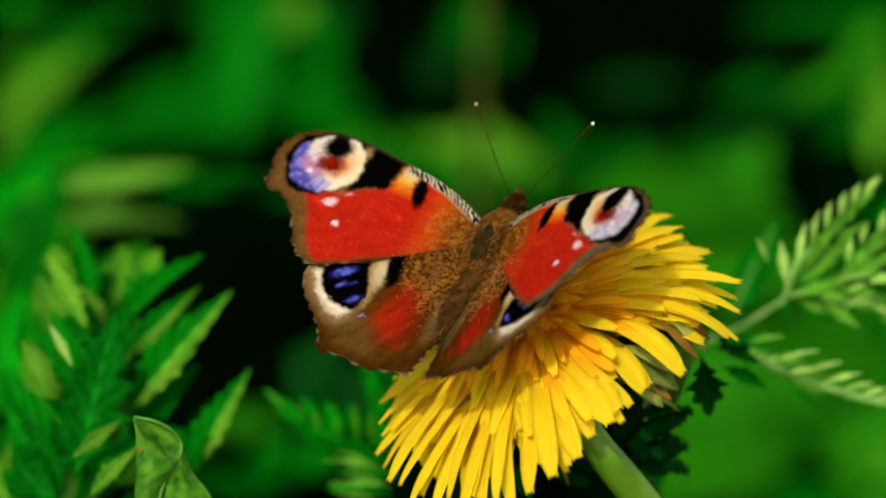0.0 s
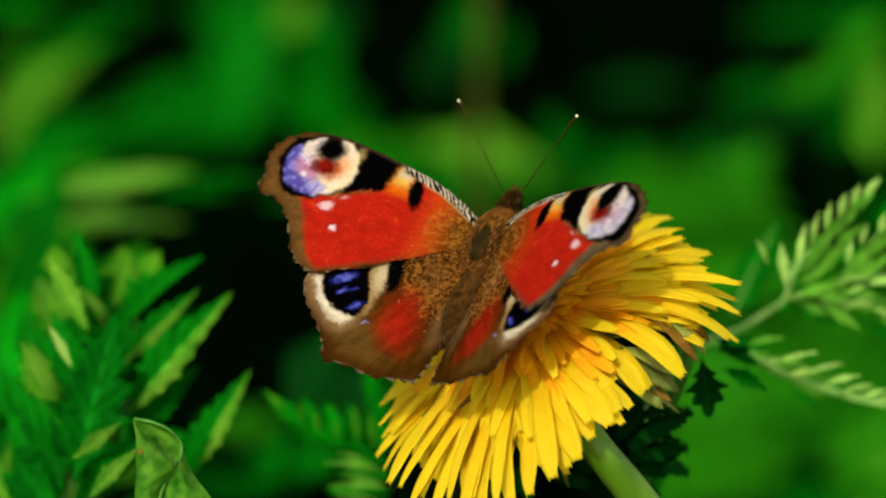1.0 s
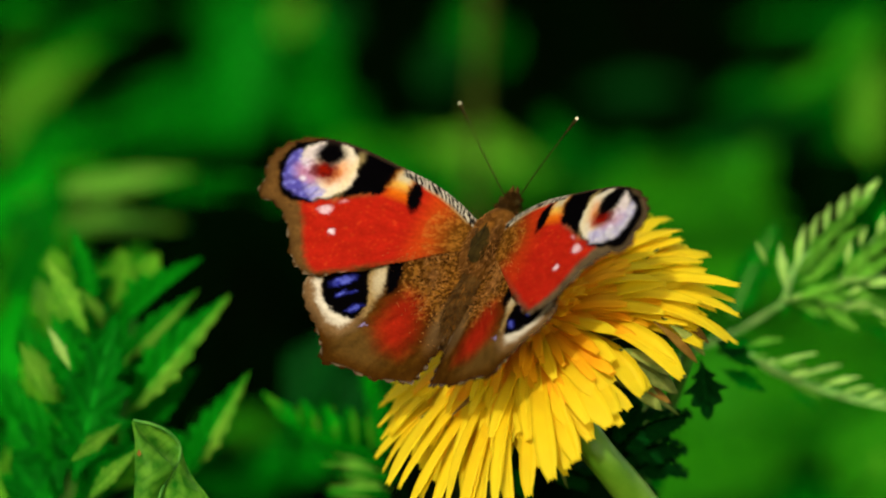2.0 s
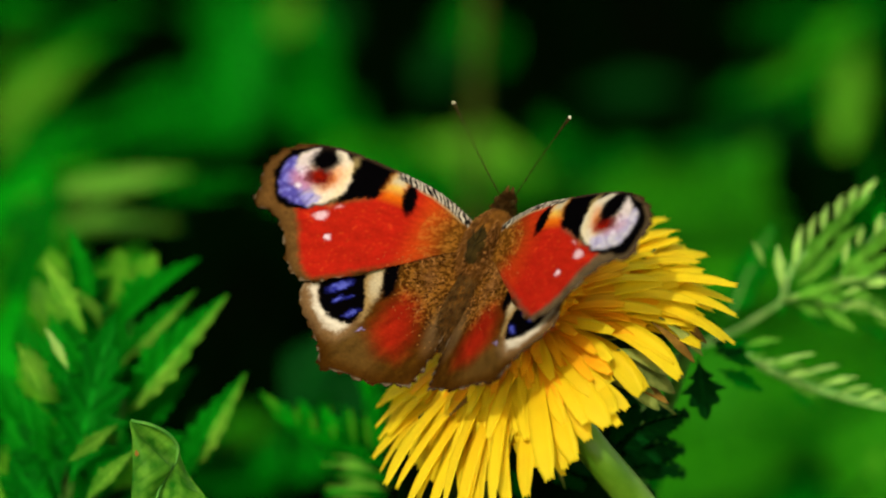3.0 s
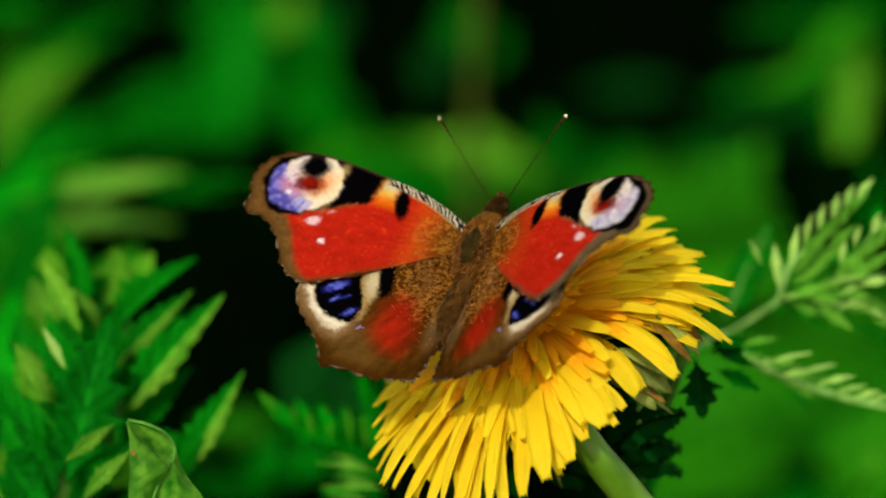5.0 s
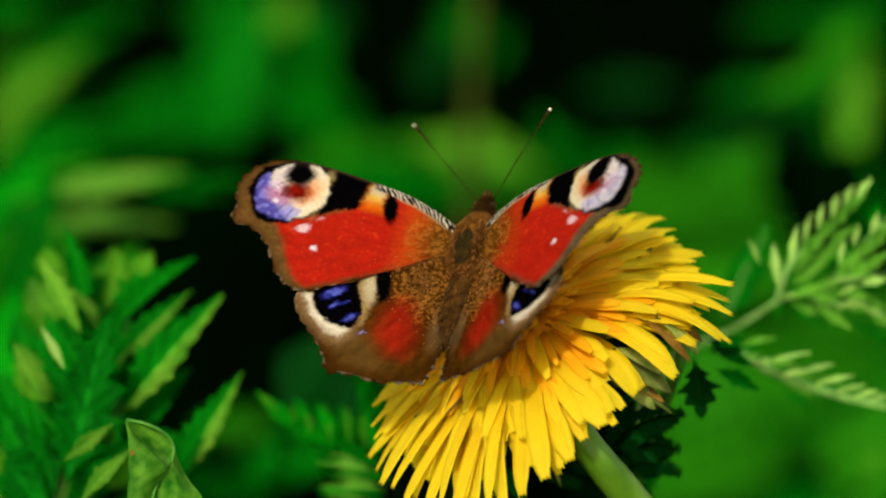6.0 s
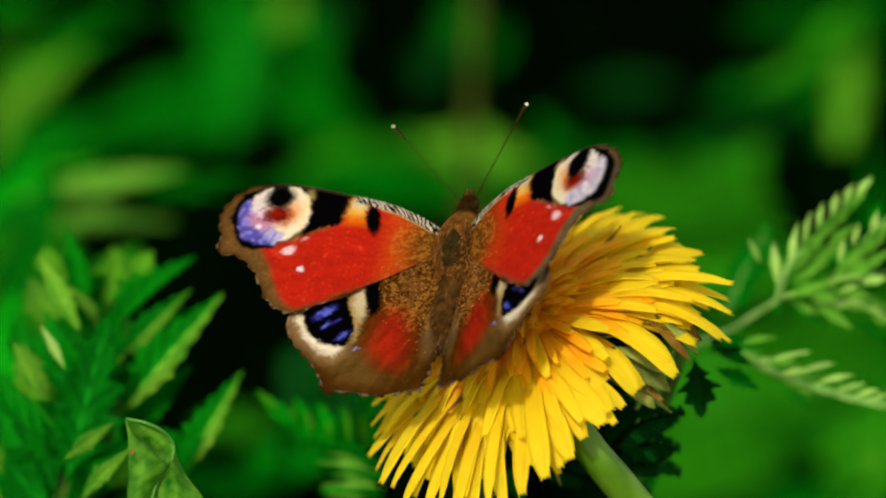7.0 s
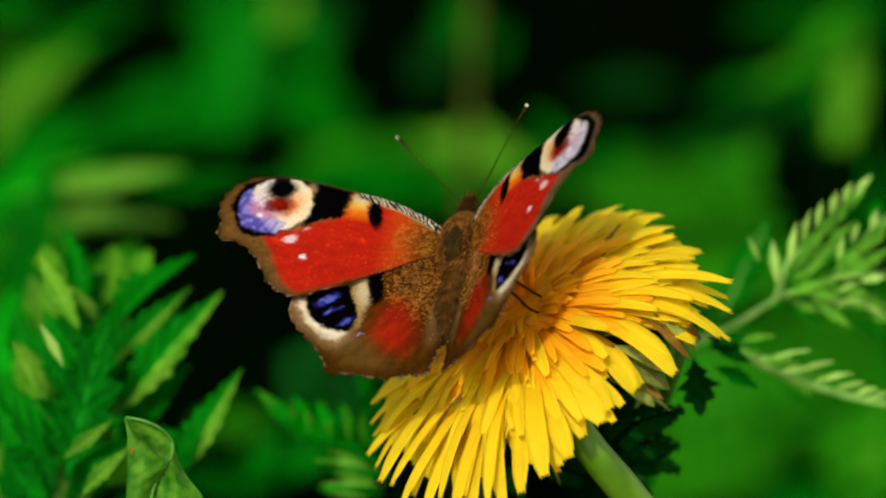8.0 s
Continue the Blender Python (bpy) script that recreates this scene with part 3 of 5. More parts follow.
def paint_fore(p, pale=False):
    w = jitter(p, 0.35, 0.3)
    # pale: the right wing's sheen at its flat angle is put into its colours
    tone = (0.070, 0.046, 0.022) if pale else BROWN
    col = np.tile(tone, (len(p), 1)) * (0.6 + 0.5 * mottle(p, 2.2) + 0.4 * mottle(p + 31, 6.0))[:, None]
    edge = poly_distance(p, FORE)
    col = lay(col, -edge - 0.9, tuple(0.62 * c for c in tone), 0.6, 0.7)
    col = lay(col, -edge - 0.22, UMBER, 0.3, 0.8)
    red = [(24.0, -0.3), (18.8, 1.9), (15.4, 3.5), (13.4, 6.6), (9.6, 7.9), (5.6, 6.0), (3.4, 3.8), (3.2, 0.3), (5.2, -1.9), (9, -4.5), (14.7, -8.1), (17.9, -9.7), (19.7, -8.7), (21.8, -4.6)]
    d = poly_distance(w, red)
    col = lay(col, d, RED, 0.7)
    flecks = mottle(p, 2.7) * mottle(p + 21, 3.3)
    col = lay(col, np.maximum(d + 0.8, 0.52 - flecks), (0.46, 0.05, 0.01), 0.08, 0.22)
    # on the pale wing the dimmer light at the root is painted as darker red
    col = lay(col, np.maximum(d + 0.4, p[:, 0] - (10.0 if pale else 7.0)), (0.26 if pale else 0.30, 0.022, 0.003), 2.6, 0.8)
    col = lay(col, np.maximum(d, p[:, 0] - 7.5), (0.20, 0.018, 0.003) if pale else (0.30, 0.050, 0.004), 2.6, 0.6)
    col = lay(col, oval_distance(w, 1.8, 2.2, 5.0 if pale else 4.0, 4.8), (0.058, 0.021, 0.002), 2.6, 0.97)
    gold = mottle(p, 4.6) * mottle(p + 11, 3.4)
    col = lay(col, np.maximum(oval_distance(p, 3.4, 2.0, 4.0, 4.4), 0.28 - gold), (0.34, 0.13, 0.018), 0.12, 0.35)
    col = streaks(p, col, (-1.0, 2.5), 0.13)
    # dark patch and pale streak at the front edge
    col = lay(col, poly_distance(w, [(20.6, 10), (12.8, 10), (13.5, 6.4), (14.8, 3.8), (17.3, 3.0), (18.9, 2.1), (18.2, 5.8)]), BLACK, 0.22)
    streak = poly_distance(w, [(13.0, 9.2), (11.5, 9.0), (11.6, 6.2), (10.9, 4.4), (13.9, 3.9), (13.4, 6.4)])
    col = lay(col, np.maximum(streak - 0.1, 4.4 - p[:, 1]), ORANGE, 0.9)
    col = lay(col, np.maximum(streak, 5.7 - p[:, 1]), YELLOW, 0.8)
    col = lay(col, np.maximum(streak, 6.7 - p[:, 1]), CREAM, 0.6)
    col = lay(col, oval_distance(w, 10.3, 5.4, 0.95, 2.3, -12), BLACK, 0.25)
    # eye spot
    col = lay(col, poly_distance(w, [(28.9, 3.5), (28.7, 5.2), (27.8, 6.7), (26.2, 7.7), (23.5, 8.8), (20.2, 9.2), (18.2, 7.8), (17.7, 4.8), (18.7, 2.0), (20.4, 1.2), (22.2, 0.2), (22.8, -0.3), (24.6, -0.6), (26.4, -0.3), (27.8, 0.9)]), BLACK, 0.22)
    col = lay(col, poly_distance(w, [(22.4, 8.7), (20.7, 8.9), (19.2, 7.5), (18.5, 5.2), (18.8, 3.5), (19.7, 2.1), (21.2, 1.0), (22.6, 0.4), (25.0, 0.9), (26.5, 4.0), (26.4, 6.0), (25.5, 7.4), (24.2, 8.0)]), (0.42, 0.36, 0.26) if pale else (0.48, 0.40, 0.29), 0.24)
    col = lay(col, oval_distance(w, 19.3, 5.6, 0.4, 2.6, 8), (0.42, 0.30, 0.11), 0.6, 0.6)
    if pale:
        col = lay(col, np.maximum(oval_distance(w, 27.2, 3.6, 2.2, 4.6, 8), edge + 0.75), BLACK, 0.25)
    li = poly_distance(w, [(27.1, 1.0), (27.8, 2.5), (28.0, 4.4), (27.6, 5.7), (26.8, 6.1), (25.8, 5.2), (24.2, 3.2), (22.8, 2.2), (21.4, 1.9), (21.8, 1.0), (22.9, 0.2), (24.2, 0.1)])
    col = lay(col, li, (0.34, 0.31, 0.34) if pale else LILAC, 0.3)
    col = lay(col, np.maximum(li, oval_distance(p, 22.4, 1.4, 1.9, 0.9, 24)), (0.33, 0.29, 0.38), 0.6, 0.85)
    col = lay(col, np.maximum(li, 0.58 - mottle(p + 3, 1.9)), (0.20, 0.18, 0.34) if pale else (0.15, 0.14, 0.42), 0.15, 0.5 if pale else 0.6)
    rays = np.sin(np.arctan2(p[:, 1] - 5.5, p[:, 0] - 21.0) * 20)
    col = lay(col, np.maximum(li + 0.3, 0.70 - rays), (0.045, 0.035, 0.16), 0.3, 0.35 if pale else 0.55)
    col = lay(col, poly_distance(w, [(26.4, 4.9), (26.3, 6.2), (25.3, 7.5), (24.0, 8.0), (23.6, 7.4), (24.4, 5.7), (25.2, 4.5)]), (0.42, 0.35, 0.33), 0.3)
    col = lay(col, oval_distance(w, 24.6, 3.5, 1.9, 1.25, 10), (0.30, 0.13, 0.20), 0.7, 0.6 if pale else 0.9)
    col = lay(col, oval_distance(w, 25.2, 4.8, 0.9, 0.6), (0.42, 0.32, 0.38), 0.4, 0.8)
    col = lay(col, oval_distance(p, 25.5, 4.7, 0.4, 0.3), WHITE, 0.25)
    col = lay(col, oval_distance(p, 25.0, 2.6, 0.4, 0.3), WHITE, 0.25)
    col = lay(col, oval_distance(w, 21.0, 4.7, 0.9, 1.8, 20), (0.46, 0.13, 0.010), 0.8, 0.85)
    col = lay(col, oval_distance(w, 22.6, 3.9 if pale else 4.5, 1.7, 1.4, -15), (0.13, 0.004, 0.001), 0.8)
    col = lay(col, np.maximum(oval_distance(w, 23.4, 4.6, 2.2, 1.2, -12), 0.50 - mottle(p + 41, 2.4)), (0.060, 0.003, 0.002), 0.3, 0.8)
    col = lay(col, poly_distance(w, [(24.2, 8.6), (22.2, 9.4), (21.9, 7.6), (23.7, 7.2)]), (0.010, 0.006, 0.004), 0.35)
    col = lay(col, oval_distance(w, 22.8, 6.5 if pale else 6.8, 1.8 if pale else 2.0, 2.3 if pale else 1.5, -20), BLACK, 0.5)
    # white dots
    for x, y, rx, ry, k in ((20.4, -0.4, 0.95, 0.5, 0.7), (18.3, -3.2, 0.45, 0.38, 1.0), (18.6, 1.4, 0.45, 0.2, 0.4)):
        col = lay(col, oval_distance(w, x, y, rx, ry, -25), (0.52, 0.40, 0.44), 0.22, k)
    col = lay(col, np.maximum(np.maximum(-edge - 0.2, p[:, 1] - 3), np.maximum(14 - p[:, 0], 0.58 - mottle(p + 13, 1.5))), (0.22, 0.17, 0.11), 0.1, 0.28)      # pale fringe
    # barred front edge
    front = np.interp(p[:, 0], [q[0] for q in FORE[:7]], [q[1] for q in FORE[:7]]) - p[:, 1]
    wide = 0.95 if pale else 1.2
    on = np.maximum(np.maximum(front - wide, 1.6 - p[:, 0]), p[:, 0] - 12.9)
    bars = np.sin((p[:, 0] + 0.75 * front) * 8.8 + 7.0 * mottle(p, 0.9))
    col = lay(col, on, BLACK, 0.12)
    col = lay(col, np.maximum(on, 0.30 * (0.35 - bars) + 0.5 * (0.42 - mottle(p + 17, 2.0))), (0.36, 0.31, 0.23), 0.12, 0.95)
    col = lay(col, np.maximum(np.abs(front - wide - 0.15) - 0.09, np.maximum(2.6 - p[:, 0], p[:, 0] - 9.6)), (0.30, 0.20, 0.09), 0.12, 0.8)
    col = lay(col, np.maximum(np.maximum(front - 0.5, 12.6 - p[:, 0]), p[:, 0] - 30), (0.030, 0.018, 0.010), 0.2, 0.8)
    return col


def paint_hind(p):
    w = jitter(p, 0.4, 0.3)
    col = np.tile((0.038, 0.0145, 0.0015), (len(p), 1)) * (0.65 + 0.45 * mottle(p, 1.6) + 0.3 * mottle(p + 31, 5.0))[:, None]
    edge = poly_distance(p, HIND)
    col = lay(col, oval_distance(p, 10.0, -16.2, 4.2, 2.6, 30), (0.058, 0.029, 0.006), 1.8, 0.9)
    col = lay(col, -edge - 1.3, (0.026, 0.009, 0.001), 0.9, 0.8)
    col = lay(col, -edge - 0.3, UMBER, 0.3, 0.8)
    angle = np.arctan2(p[:, 1] - 1.5, p[:, 0] + 2.5)
    col = lay(col, np.maximum(np.abs(np.sin(angle * 11)) - 0.06, p[:, 1] + 12), (0.035, 0.013, 0.002), 0.05, 0.45)
    col = lay(col, oval_distance(p, 3.9, -5.2, 4.4, 8.5, -22), (0.036, 0.012, 0.0012), 2.0, 0.9)
    gold = mottle(p, 4.6) * mottle(p + 11, 3.4)
    col = lay(col, np.maximum(oval_distance(p, 4.2, -4.2, 4.0, 7.2, -25), 0.28 - gold), (0.28, 0.112, 0.016), 0.12, 0.5)
    col = lay(col, poly_distance(w, [(8.4, -13.3), (7.6, -9.6), (6.0, -7.2), (4.3, -7.8), (3.4, -10.0), (2.9, -13.4), (4.0, -16.2), (6.5, -16.0)]), (0.15, 0.007, 0.002), 2.1)
    col = lay(col, oval_distance(p, 0.4, -10.3, 1.1, 3.6, 4), (0.085, 0.050, 0.020), 0.8, 0.6)
    col = streaks(p, col, (-2.5, 1.5), 0.30)
    ringl = poly_distance(w, [(19.2, -9.9), (17.4, -13.0), (14.9, -15.2), (12.6, -15.7), (10.9, -14.2), (10.6, -12.6), (11.3, -12.3), (16.0, -10.4), (16.6, -8.0), (18.6, -8.0)])
    col = lay(col, ringl - 0.3, (0.13, 0.072, 0.028), 0.9, 0.9)
    col = lay(col, ringl + 0.9, (0.42, 0.36, 0.27), 0.6)
    ringr = poly_distance(w, [(12.4, -4.6), (9.7, -3.6), (9.6, -6.8), (9.5, -8.8), (9.8, -10.8), (10.4, -12.6), (11.2, -9.0)])
    col = lay(col, ringr, (0.20, 0.125, 0.045), 0.5)
    col = lay(col, oval_distance(w, 10.2, -6.6, 0.8, 2.2, -10), CREAM, 0.5, 0.8)
    col = lay(col, poly_distance(w, [(10.0, -4.4), (7.9, -2.2), (7.3, -6.9), (8.6, -9.0), (9.3, -6.9)]), BLACK, 0.35)
    col = lay(col, poly_distance(w, [(17.1, -9.9), (16.2, -11.6), (14.6, -12.9), (12.9, -13.5), (11.5, -13.2), (10.7, -12.2), (10.5, -10.8), (10.9, -8.9), (11.8, -6.0), (14.9, -5.6), (17.2, -8.0)]), BLACK, 0.25)
    for x, y, rx, ry, a in ((14.5, -8.4, 1.5, 0.55, -36), (14.1, -10.3, 0.6, 0.36, -36), (11.8, -11.7, 0.9, 0.28, -42), (12.9, -9.7, 0.35, 0.16, -40)):
        col = lay(col, oval_distance(w, x, y, rx, ry, a), BLUE, 0.3, 0.9)
        col = lay(col, np.maximum(oval_distance(w, x, y, rx * 0.8, ry * 0.7, a), 0.5 - mottle(p + 5, 1.5)), (0.075, 0.09, 0.36), 0.2, 0.7)
    col = lay(col, np.maximum(np.maximum(-edge - 0.2, p[:, 1] + 9), 0.58 - mottle(p + 13, 1.5)), (0.22, 0.17, 0.11), 0.1, 0.28)      # pale fringe
    col = lay(col, oval_distance(w, 9.9, -13.7, 0.42, 0.16, -38), (0.15, 0.12, 0.24), 0.15)
    return col


def wing_mesh(name, outline, centre, paint, side, lift, seed, camber):
    """A thin cambered wing; its rim is scalloped away from the hinge."""
    around, rings = 520, 92
    rim = curve_points([(x, y, 0) for x, y in outline + outline[:1]], around + 1)[:-1]
    rnd = random.Random(seed)
    pts = []
    for i, q in enumerate(rim):
        out = Vector((q.x - centre[0], q.y - centre[1])).normalized()
        far = max(0, min(1, (q.x - 6) / 8)) if seed < 5 else max(0, min(1, (-q.y - 9) / 6))
        ripple = 0.20 * math.sin(i * 0.33) + 0.07 * math.sin(i * 0.81 + 1) + rnd.uniform(-0.03, 0.03)
        front = seed < 5 and i < around * 0.33
        pts.append(Vector((q.x, q.y)) + out * ripple * far * (0.15 if front else 1))
    levels = [1 - (1 - k / rings) ** 1.15 for k in range(1, rings + 1)]
    flat = [centre] + [(centre[0] + f * (q[0] - centre[0]), centre[1] + f * (q[1] - centre[1])) for f in levels for q in pts]
    low = [1 - (1 - k / 8) ** 1.3 for k in range(1, 9)]
    under = [centre] + [(centre[0] + f * (q[0] - centre[0]), centre[1] + f * (q[1] - centre[1])) for f in low for q in pts]
    flat_a, under_a = np.array(flat), np.array(under)

    droop = 1.0 if seed < 5 else 0.0          # the front edge of a forewing bends down, its tip up

    def height(p):
        u, v = p[:, 0], p[:, 1]
        angle = np.arctan2(v - 2.5, u + 1.0)
        veins = np.cos(angle * 24) * 0.05 * np.clip(u / 8, 0, 1) + 0.05 * (mottle(p, 0.7) - 0.5)
        return lift - 0.37 * (u / 25) ** 2 - 0.17 * ((v + 1) / 12) ** 2 * np.clip(u / 15, 0, 1) + veins - droop * (1.2 * (np.clip(v - 6, 0, 9) / 3.4) ** 2 + 0.35 * (np.clip(u - 23, 0, 9) / 7) ** 2) + camber[0] * (u / 25) ** 2 + camber[1] * u * v / 300 + camber[2] * (v / 12) ** 2

    ha, hb = height(flat_a), height(under_a) - 0.09
    verts = [(side * x * MM, y * MM, h * MM) for (x, y), h in zip(flat, ha)] + [(side * x * MM, y * MM, h * MM) for (x, y), h in zip(under, hb)]
    faces, n0 = [], len(flat)

    def sheet(start, count, flip):
        out = []
        for k in range(around):
            q = (k + 1) % around
            out.append((start, start + 1 + k, start + 1 + q))
            for r in range(count - 1):
                a = start + 1 + r * around
                out.append((a + k, a + around + k, a + around + q, a + q))
        return [f[::-1] for f in out] if flip else out

    faces += sheet(0, rings, side > 0) + sheet(n0, 8, side < 0)
    ta, tb = 1 + (rings - 1) * around, n0 + 1 + 7 * around
    for k in range(around):
        q = (k + 1) % around
        f = (ta + k, tb + k, tb + q, ta + q)
        faces.append(f[::-1] if side > 0 else f)
    ca = paint(flat_a)
    cb = np.tile((0.03, 0.02, 0.012), (len(under), 1)) * (0.6 + 0.8 * mottle(under_a, 1.5))[:, None]
    cols = np.concatenate([np.concatenate([ca, cb]), np.ones((len(verts), 1))], 1)
    me = bpy.data.meshes.new(name)
    me.from_pydata(verts, [], faces)
    a = me.attributes.new("pattern", "FLOAT_COLOR", "POINT")
    a.data.foreach_set("color", cols.ravel())
    return smooth(me)


def body_radius(y):
    """Half width of the body (mm) at the height y along it."""
    ys = [-13.5, -13.0, -11, -8, -5, -2.2, -1, 1, 3.5, 6, 7.4, 8.0, 8.6, 9.6, 10.5, 11.0]
    rs = [0.1, 0.7, 1.25, 1.6, 1.6, 1.35, 2.0, 2.8, 3.0, 2.6, 1.9, 1.5, 1.2, 1.0, 0.75, 0.2]
    return float(np.interp(y, ys, rs))


def lathe(name, y0, y1, n, sides, rise=-0.5):
    return tube([(0, (y0 + (y1 - y0) * i / (n - 1)) * MM, rise * MM) for i in range(n)], [max(body_radius(y0 + (y1 - y0) * i / (n - 1)), 0.05) * MM for i in range(n)], sides, name)


def fur_mesh(name, count, spots, seed):
    """Many fine hairs: spots give the root, the way and the length of each."""
    verts, faces = [], []
    rnd = random.Random(seed)
    for _ in range(count):
        root, way, long_ = spots(rnd)
        way = way.normalized()
        side = way.cross(Vector((rnd.uniform(-1, 1), rnd.uniform(-1, 1), rnd.uniform(-1, 1)))).normalized() * 0.048
        sag = Vector((0, -0.25, -0.1)) * long_ * rnd.uniform(0, 1)
        i = len(verts)
        mid = root + way * long_ * 0.55
        for v in (root - side, root + side, mid + side * 0.8, mid - side * 0.8, root + way * long_ + sag):
            verts.append(v * MM)
        faces += [(i, i + 1, i + 2, i + 3), (i + 3, i + 2, i + 4)]
    return mesh_of(name, verts, faces)


HINGE = 1.3
# each wing's tilt and sweep (degrees), and the camber that sets the two sides apart (mm): (side, 0 fore or 1 hind)
TILT = {(-1, 0): (-6.7, -1.8), (-1, 1): (-3.8, -4.7), (1, 0): (4.6, -1.2), (1, 1): (-1.5, 5.3)}
CAMBER = {(-1, 0): (-1.04, 2.63, 1.79), (-1, 1): (0.93, 1.66, 0.05), (1, 0): (-1.92, -1.12, 1.07), (1, 1): (-2.17, 0.45, 0.59)}


def butterfly():
    bf = new("butterfly")
    bf.empty_display_size = 0.01
    tagged(bf, "peacock butterfly with red eye-spotted wings feeding on the dandelion", "butterfly")
    thorax = part("thorax", lathe("thorax", -2.2, 7.9, 16, 20), FUR, bf)

    def back_hair(r):
        y = r.uniform(-2.0, 8.1)
        w = r.uniform(-0.35, math.pi + 0.35)
        if -0.8 < y < 5.2 and abs(w - math.pi / 2) < 0.30:       # the bare plate stays clear
            w += 0.38 if w > math.pi / 2 else -0.38
        out = Vector((math.cos(w), 0, math.sin(w)))
        return Vector((0, y, -0.5)) + out * body_radius(y) * 0.95, out * 0.5 + Vector((r.uniform(-0.3, 0.3), -1.0, 0.15)), r.uniform(0.5, 1.3)

    part("fur", fur_mesh("fur", 3200, back_hair, 1), FUR, thorax, "brown fur")
    part("golden_fur", fur_mesh("back_fur", 1600, back_hair, 9), FUR_GOLD, thorax, "golden hairs")

    shield = tube([(0, -0.0012, 0.0), (0, -0.0005, 0.0), (0, 0.0016, 0.0), (0, 0.0042, 0.0), (0, 0.0054, 0.0)], [0.0002, 0.0014, 0.0019, 0.0014, 0.0003], 14, "shield")
    part("shield", shield, SHIELD, thorax, "dark bare back plate").location = (0, 0, 0.0010)
    for a, b, c in (((-0.2, 4.6, 2.45), (0.1, 2.4, 2.9), (0.0, 0.0, 2.5)), ((-1.2, 3.4, 2.4), (-0.4, 2.0, 2.88), (0.1, 1.6, 2.9)), ((1.1, 3.0, 2.5), (0.5, 1.6, 2.88), (0.1, 1.0, 2.86))):
        seam = tube(curve_points([tuple(q * MM for q in v) for v in (a, b, c)], 10), [0.00009] * 10, 6, "seam")
        part("seam", seam, CHITIN, thorax, "dark seam of the back plate")
    abdomen = part("abdomen", lathe("abdomen", -13.4, -2.0, 30, 18), FUR, bf, "grey-brown furry abdomen")

    def tail_hair(r):
        y = r.uniform(-13.0, -2)
        w = r.uniform(-0.2, math.pi + 0.2)
        out = Vector((math.cos(w), 0, math.sin(w)))
        return Vector((0, y, -0.5)) + out * body_radius(y) * 0.96, out * 0.35 + Vector((0, -1, 0)), r.uniform(0.5, 1.2)

    part("fur", fur_mesh("abdomen_fur", 3000, tail_hair, 3), FUR_GREY, abdomen, "grey-brown fur")
    head = part("head", lathe("head", 7.7, 11.0, 12, 16), FUR_DARK, bf)

    def head_hair(r):
        y = r.uniform(7.9, 10.9)
        w = r.uniform(-0.6, math.pi + 0.6)
        out = Vector((math.cos(w), 0, math.sin(w)))
        return Vector((0, y, -0.5)) + out * body_radius(y) * 0.95, out + Vector((0, 0.5, 0)), r.uniform(0.4, 0.9)

    part("fur", fur_mesh("head_fur", 900, head_hair, 4), FUR_DARK, head, "brown fur")
    for s in (-1, 1):
        bm = bmesh.new()
        bmesh.ops.create_icosphere(bm, subdivisions=3, radius=0.00055)
        bmesh.ops.transform(bm, matrix=Matrix.Translation((s * 0.00115, 0.0096, 0.0)) @ Matrix.Diagonal((0.75, 1, 1.1, 1)), verts=bm.verts)
        part("eye", bm, SHIELD, head, "dark round eye")
        palp = tube([(s * 0.0004, 0.0105, -0.0003), (s * 0.0004, 0.0112, 0.0001), (s * 0.0003, 0.0118, 0.0005)], [0.0004, 0.00035, 0.0001], 8, "palp")
        part("palp", palp, FUR_DARK, head)
    tongue = tube(curve_points([(0, 0.0105, -0.0006), (0, 0.0112, -0.002), (0, 0.0100, -0.005)], 12), [0.00012] * 12, 6, "proboscis")
    part("proboscis", tongue, CHITIN, head)
    for s, joints in ((-1, ((1.6, 5.0, -1.2), (5.5, 6.5, -1.6), (6.6, 8.0, -5.2))), (-1, ((1.6, 2.0, -1.4), (6.2, 0.8, -1.2), (8.2, -0.5, -5.4))), (-1, ((1.4, -0.6, -1.2), (5.4, -4.2, -1.6), (8.0, -6.6, -5.2))),
                      (1, ((1.6, 5.0, -1.2), (5.5, 6.5, -1.6), (6.6, 8.0, -5.2))), (1, ((1.6, 2.0, -1.4), (5.2, 0.4, -3.0), (8.2, -0.9, -4.6), (9.3, -1.4, -5.2), (9.9, -0.9, -6.7))),
                      (1, ((1.4, -0.6, -1.2), (4.6, -1.6, -2.8), (7.0, -2.2, -4.3), (8.6, -3.1, -6.2), (10.2, -2.8, -8.1)))):
        pts = curve_points([(s * x * MM, y * MM, z * MM) for x, y, z in joints], 14)
        part("leg", tube(pts, [0.00026 - 0.00001 * i for i in range(14)], 7, "leg"), LEG, bf, "thin red-brown leg")
    wings, feelers = [], []
    for s, word in ((-1, "left"), (1, "right")):
        fore = part("forewing", wing_mesh("forewing", FORE, (16.5, 1.8), functools.partial(paint_fore, pale=s > 0), s, 0.35, 1, CAMBER[s, 0]), WING, bf, "red forewing with a cream and lilac eye spot")
        hind = part("hindwing", wing_mesh("hindwing", HIND, (8.8, -10.5), paint_hind, s, -0.1, 7, CAMBER[s, 1]), WING, bf, "brown hindwing with a blue eye spot")
        wings.append((s, fore, hind))

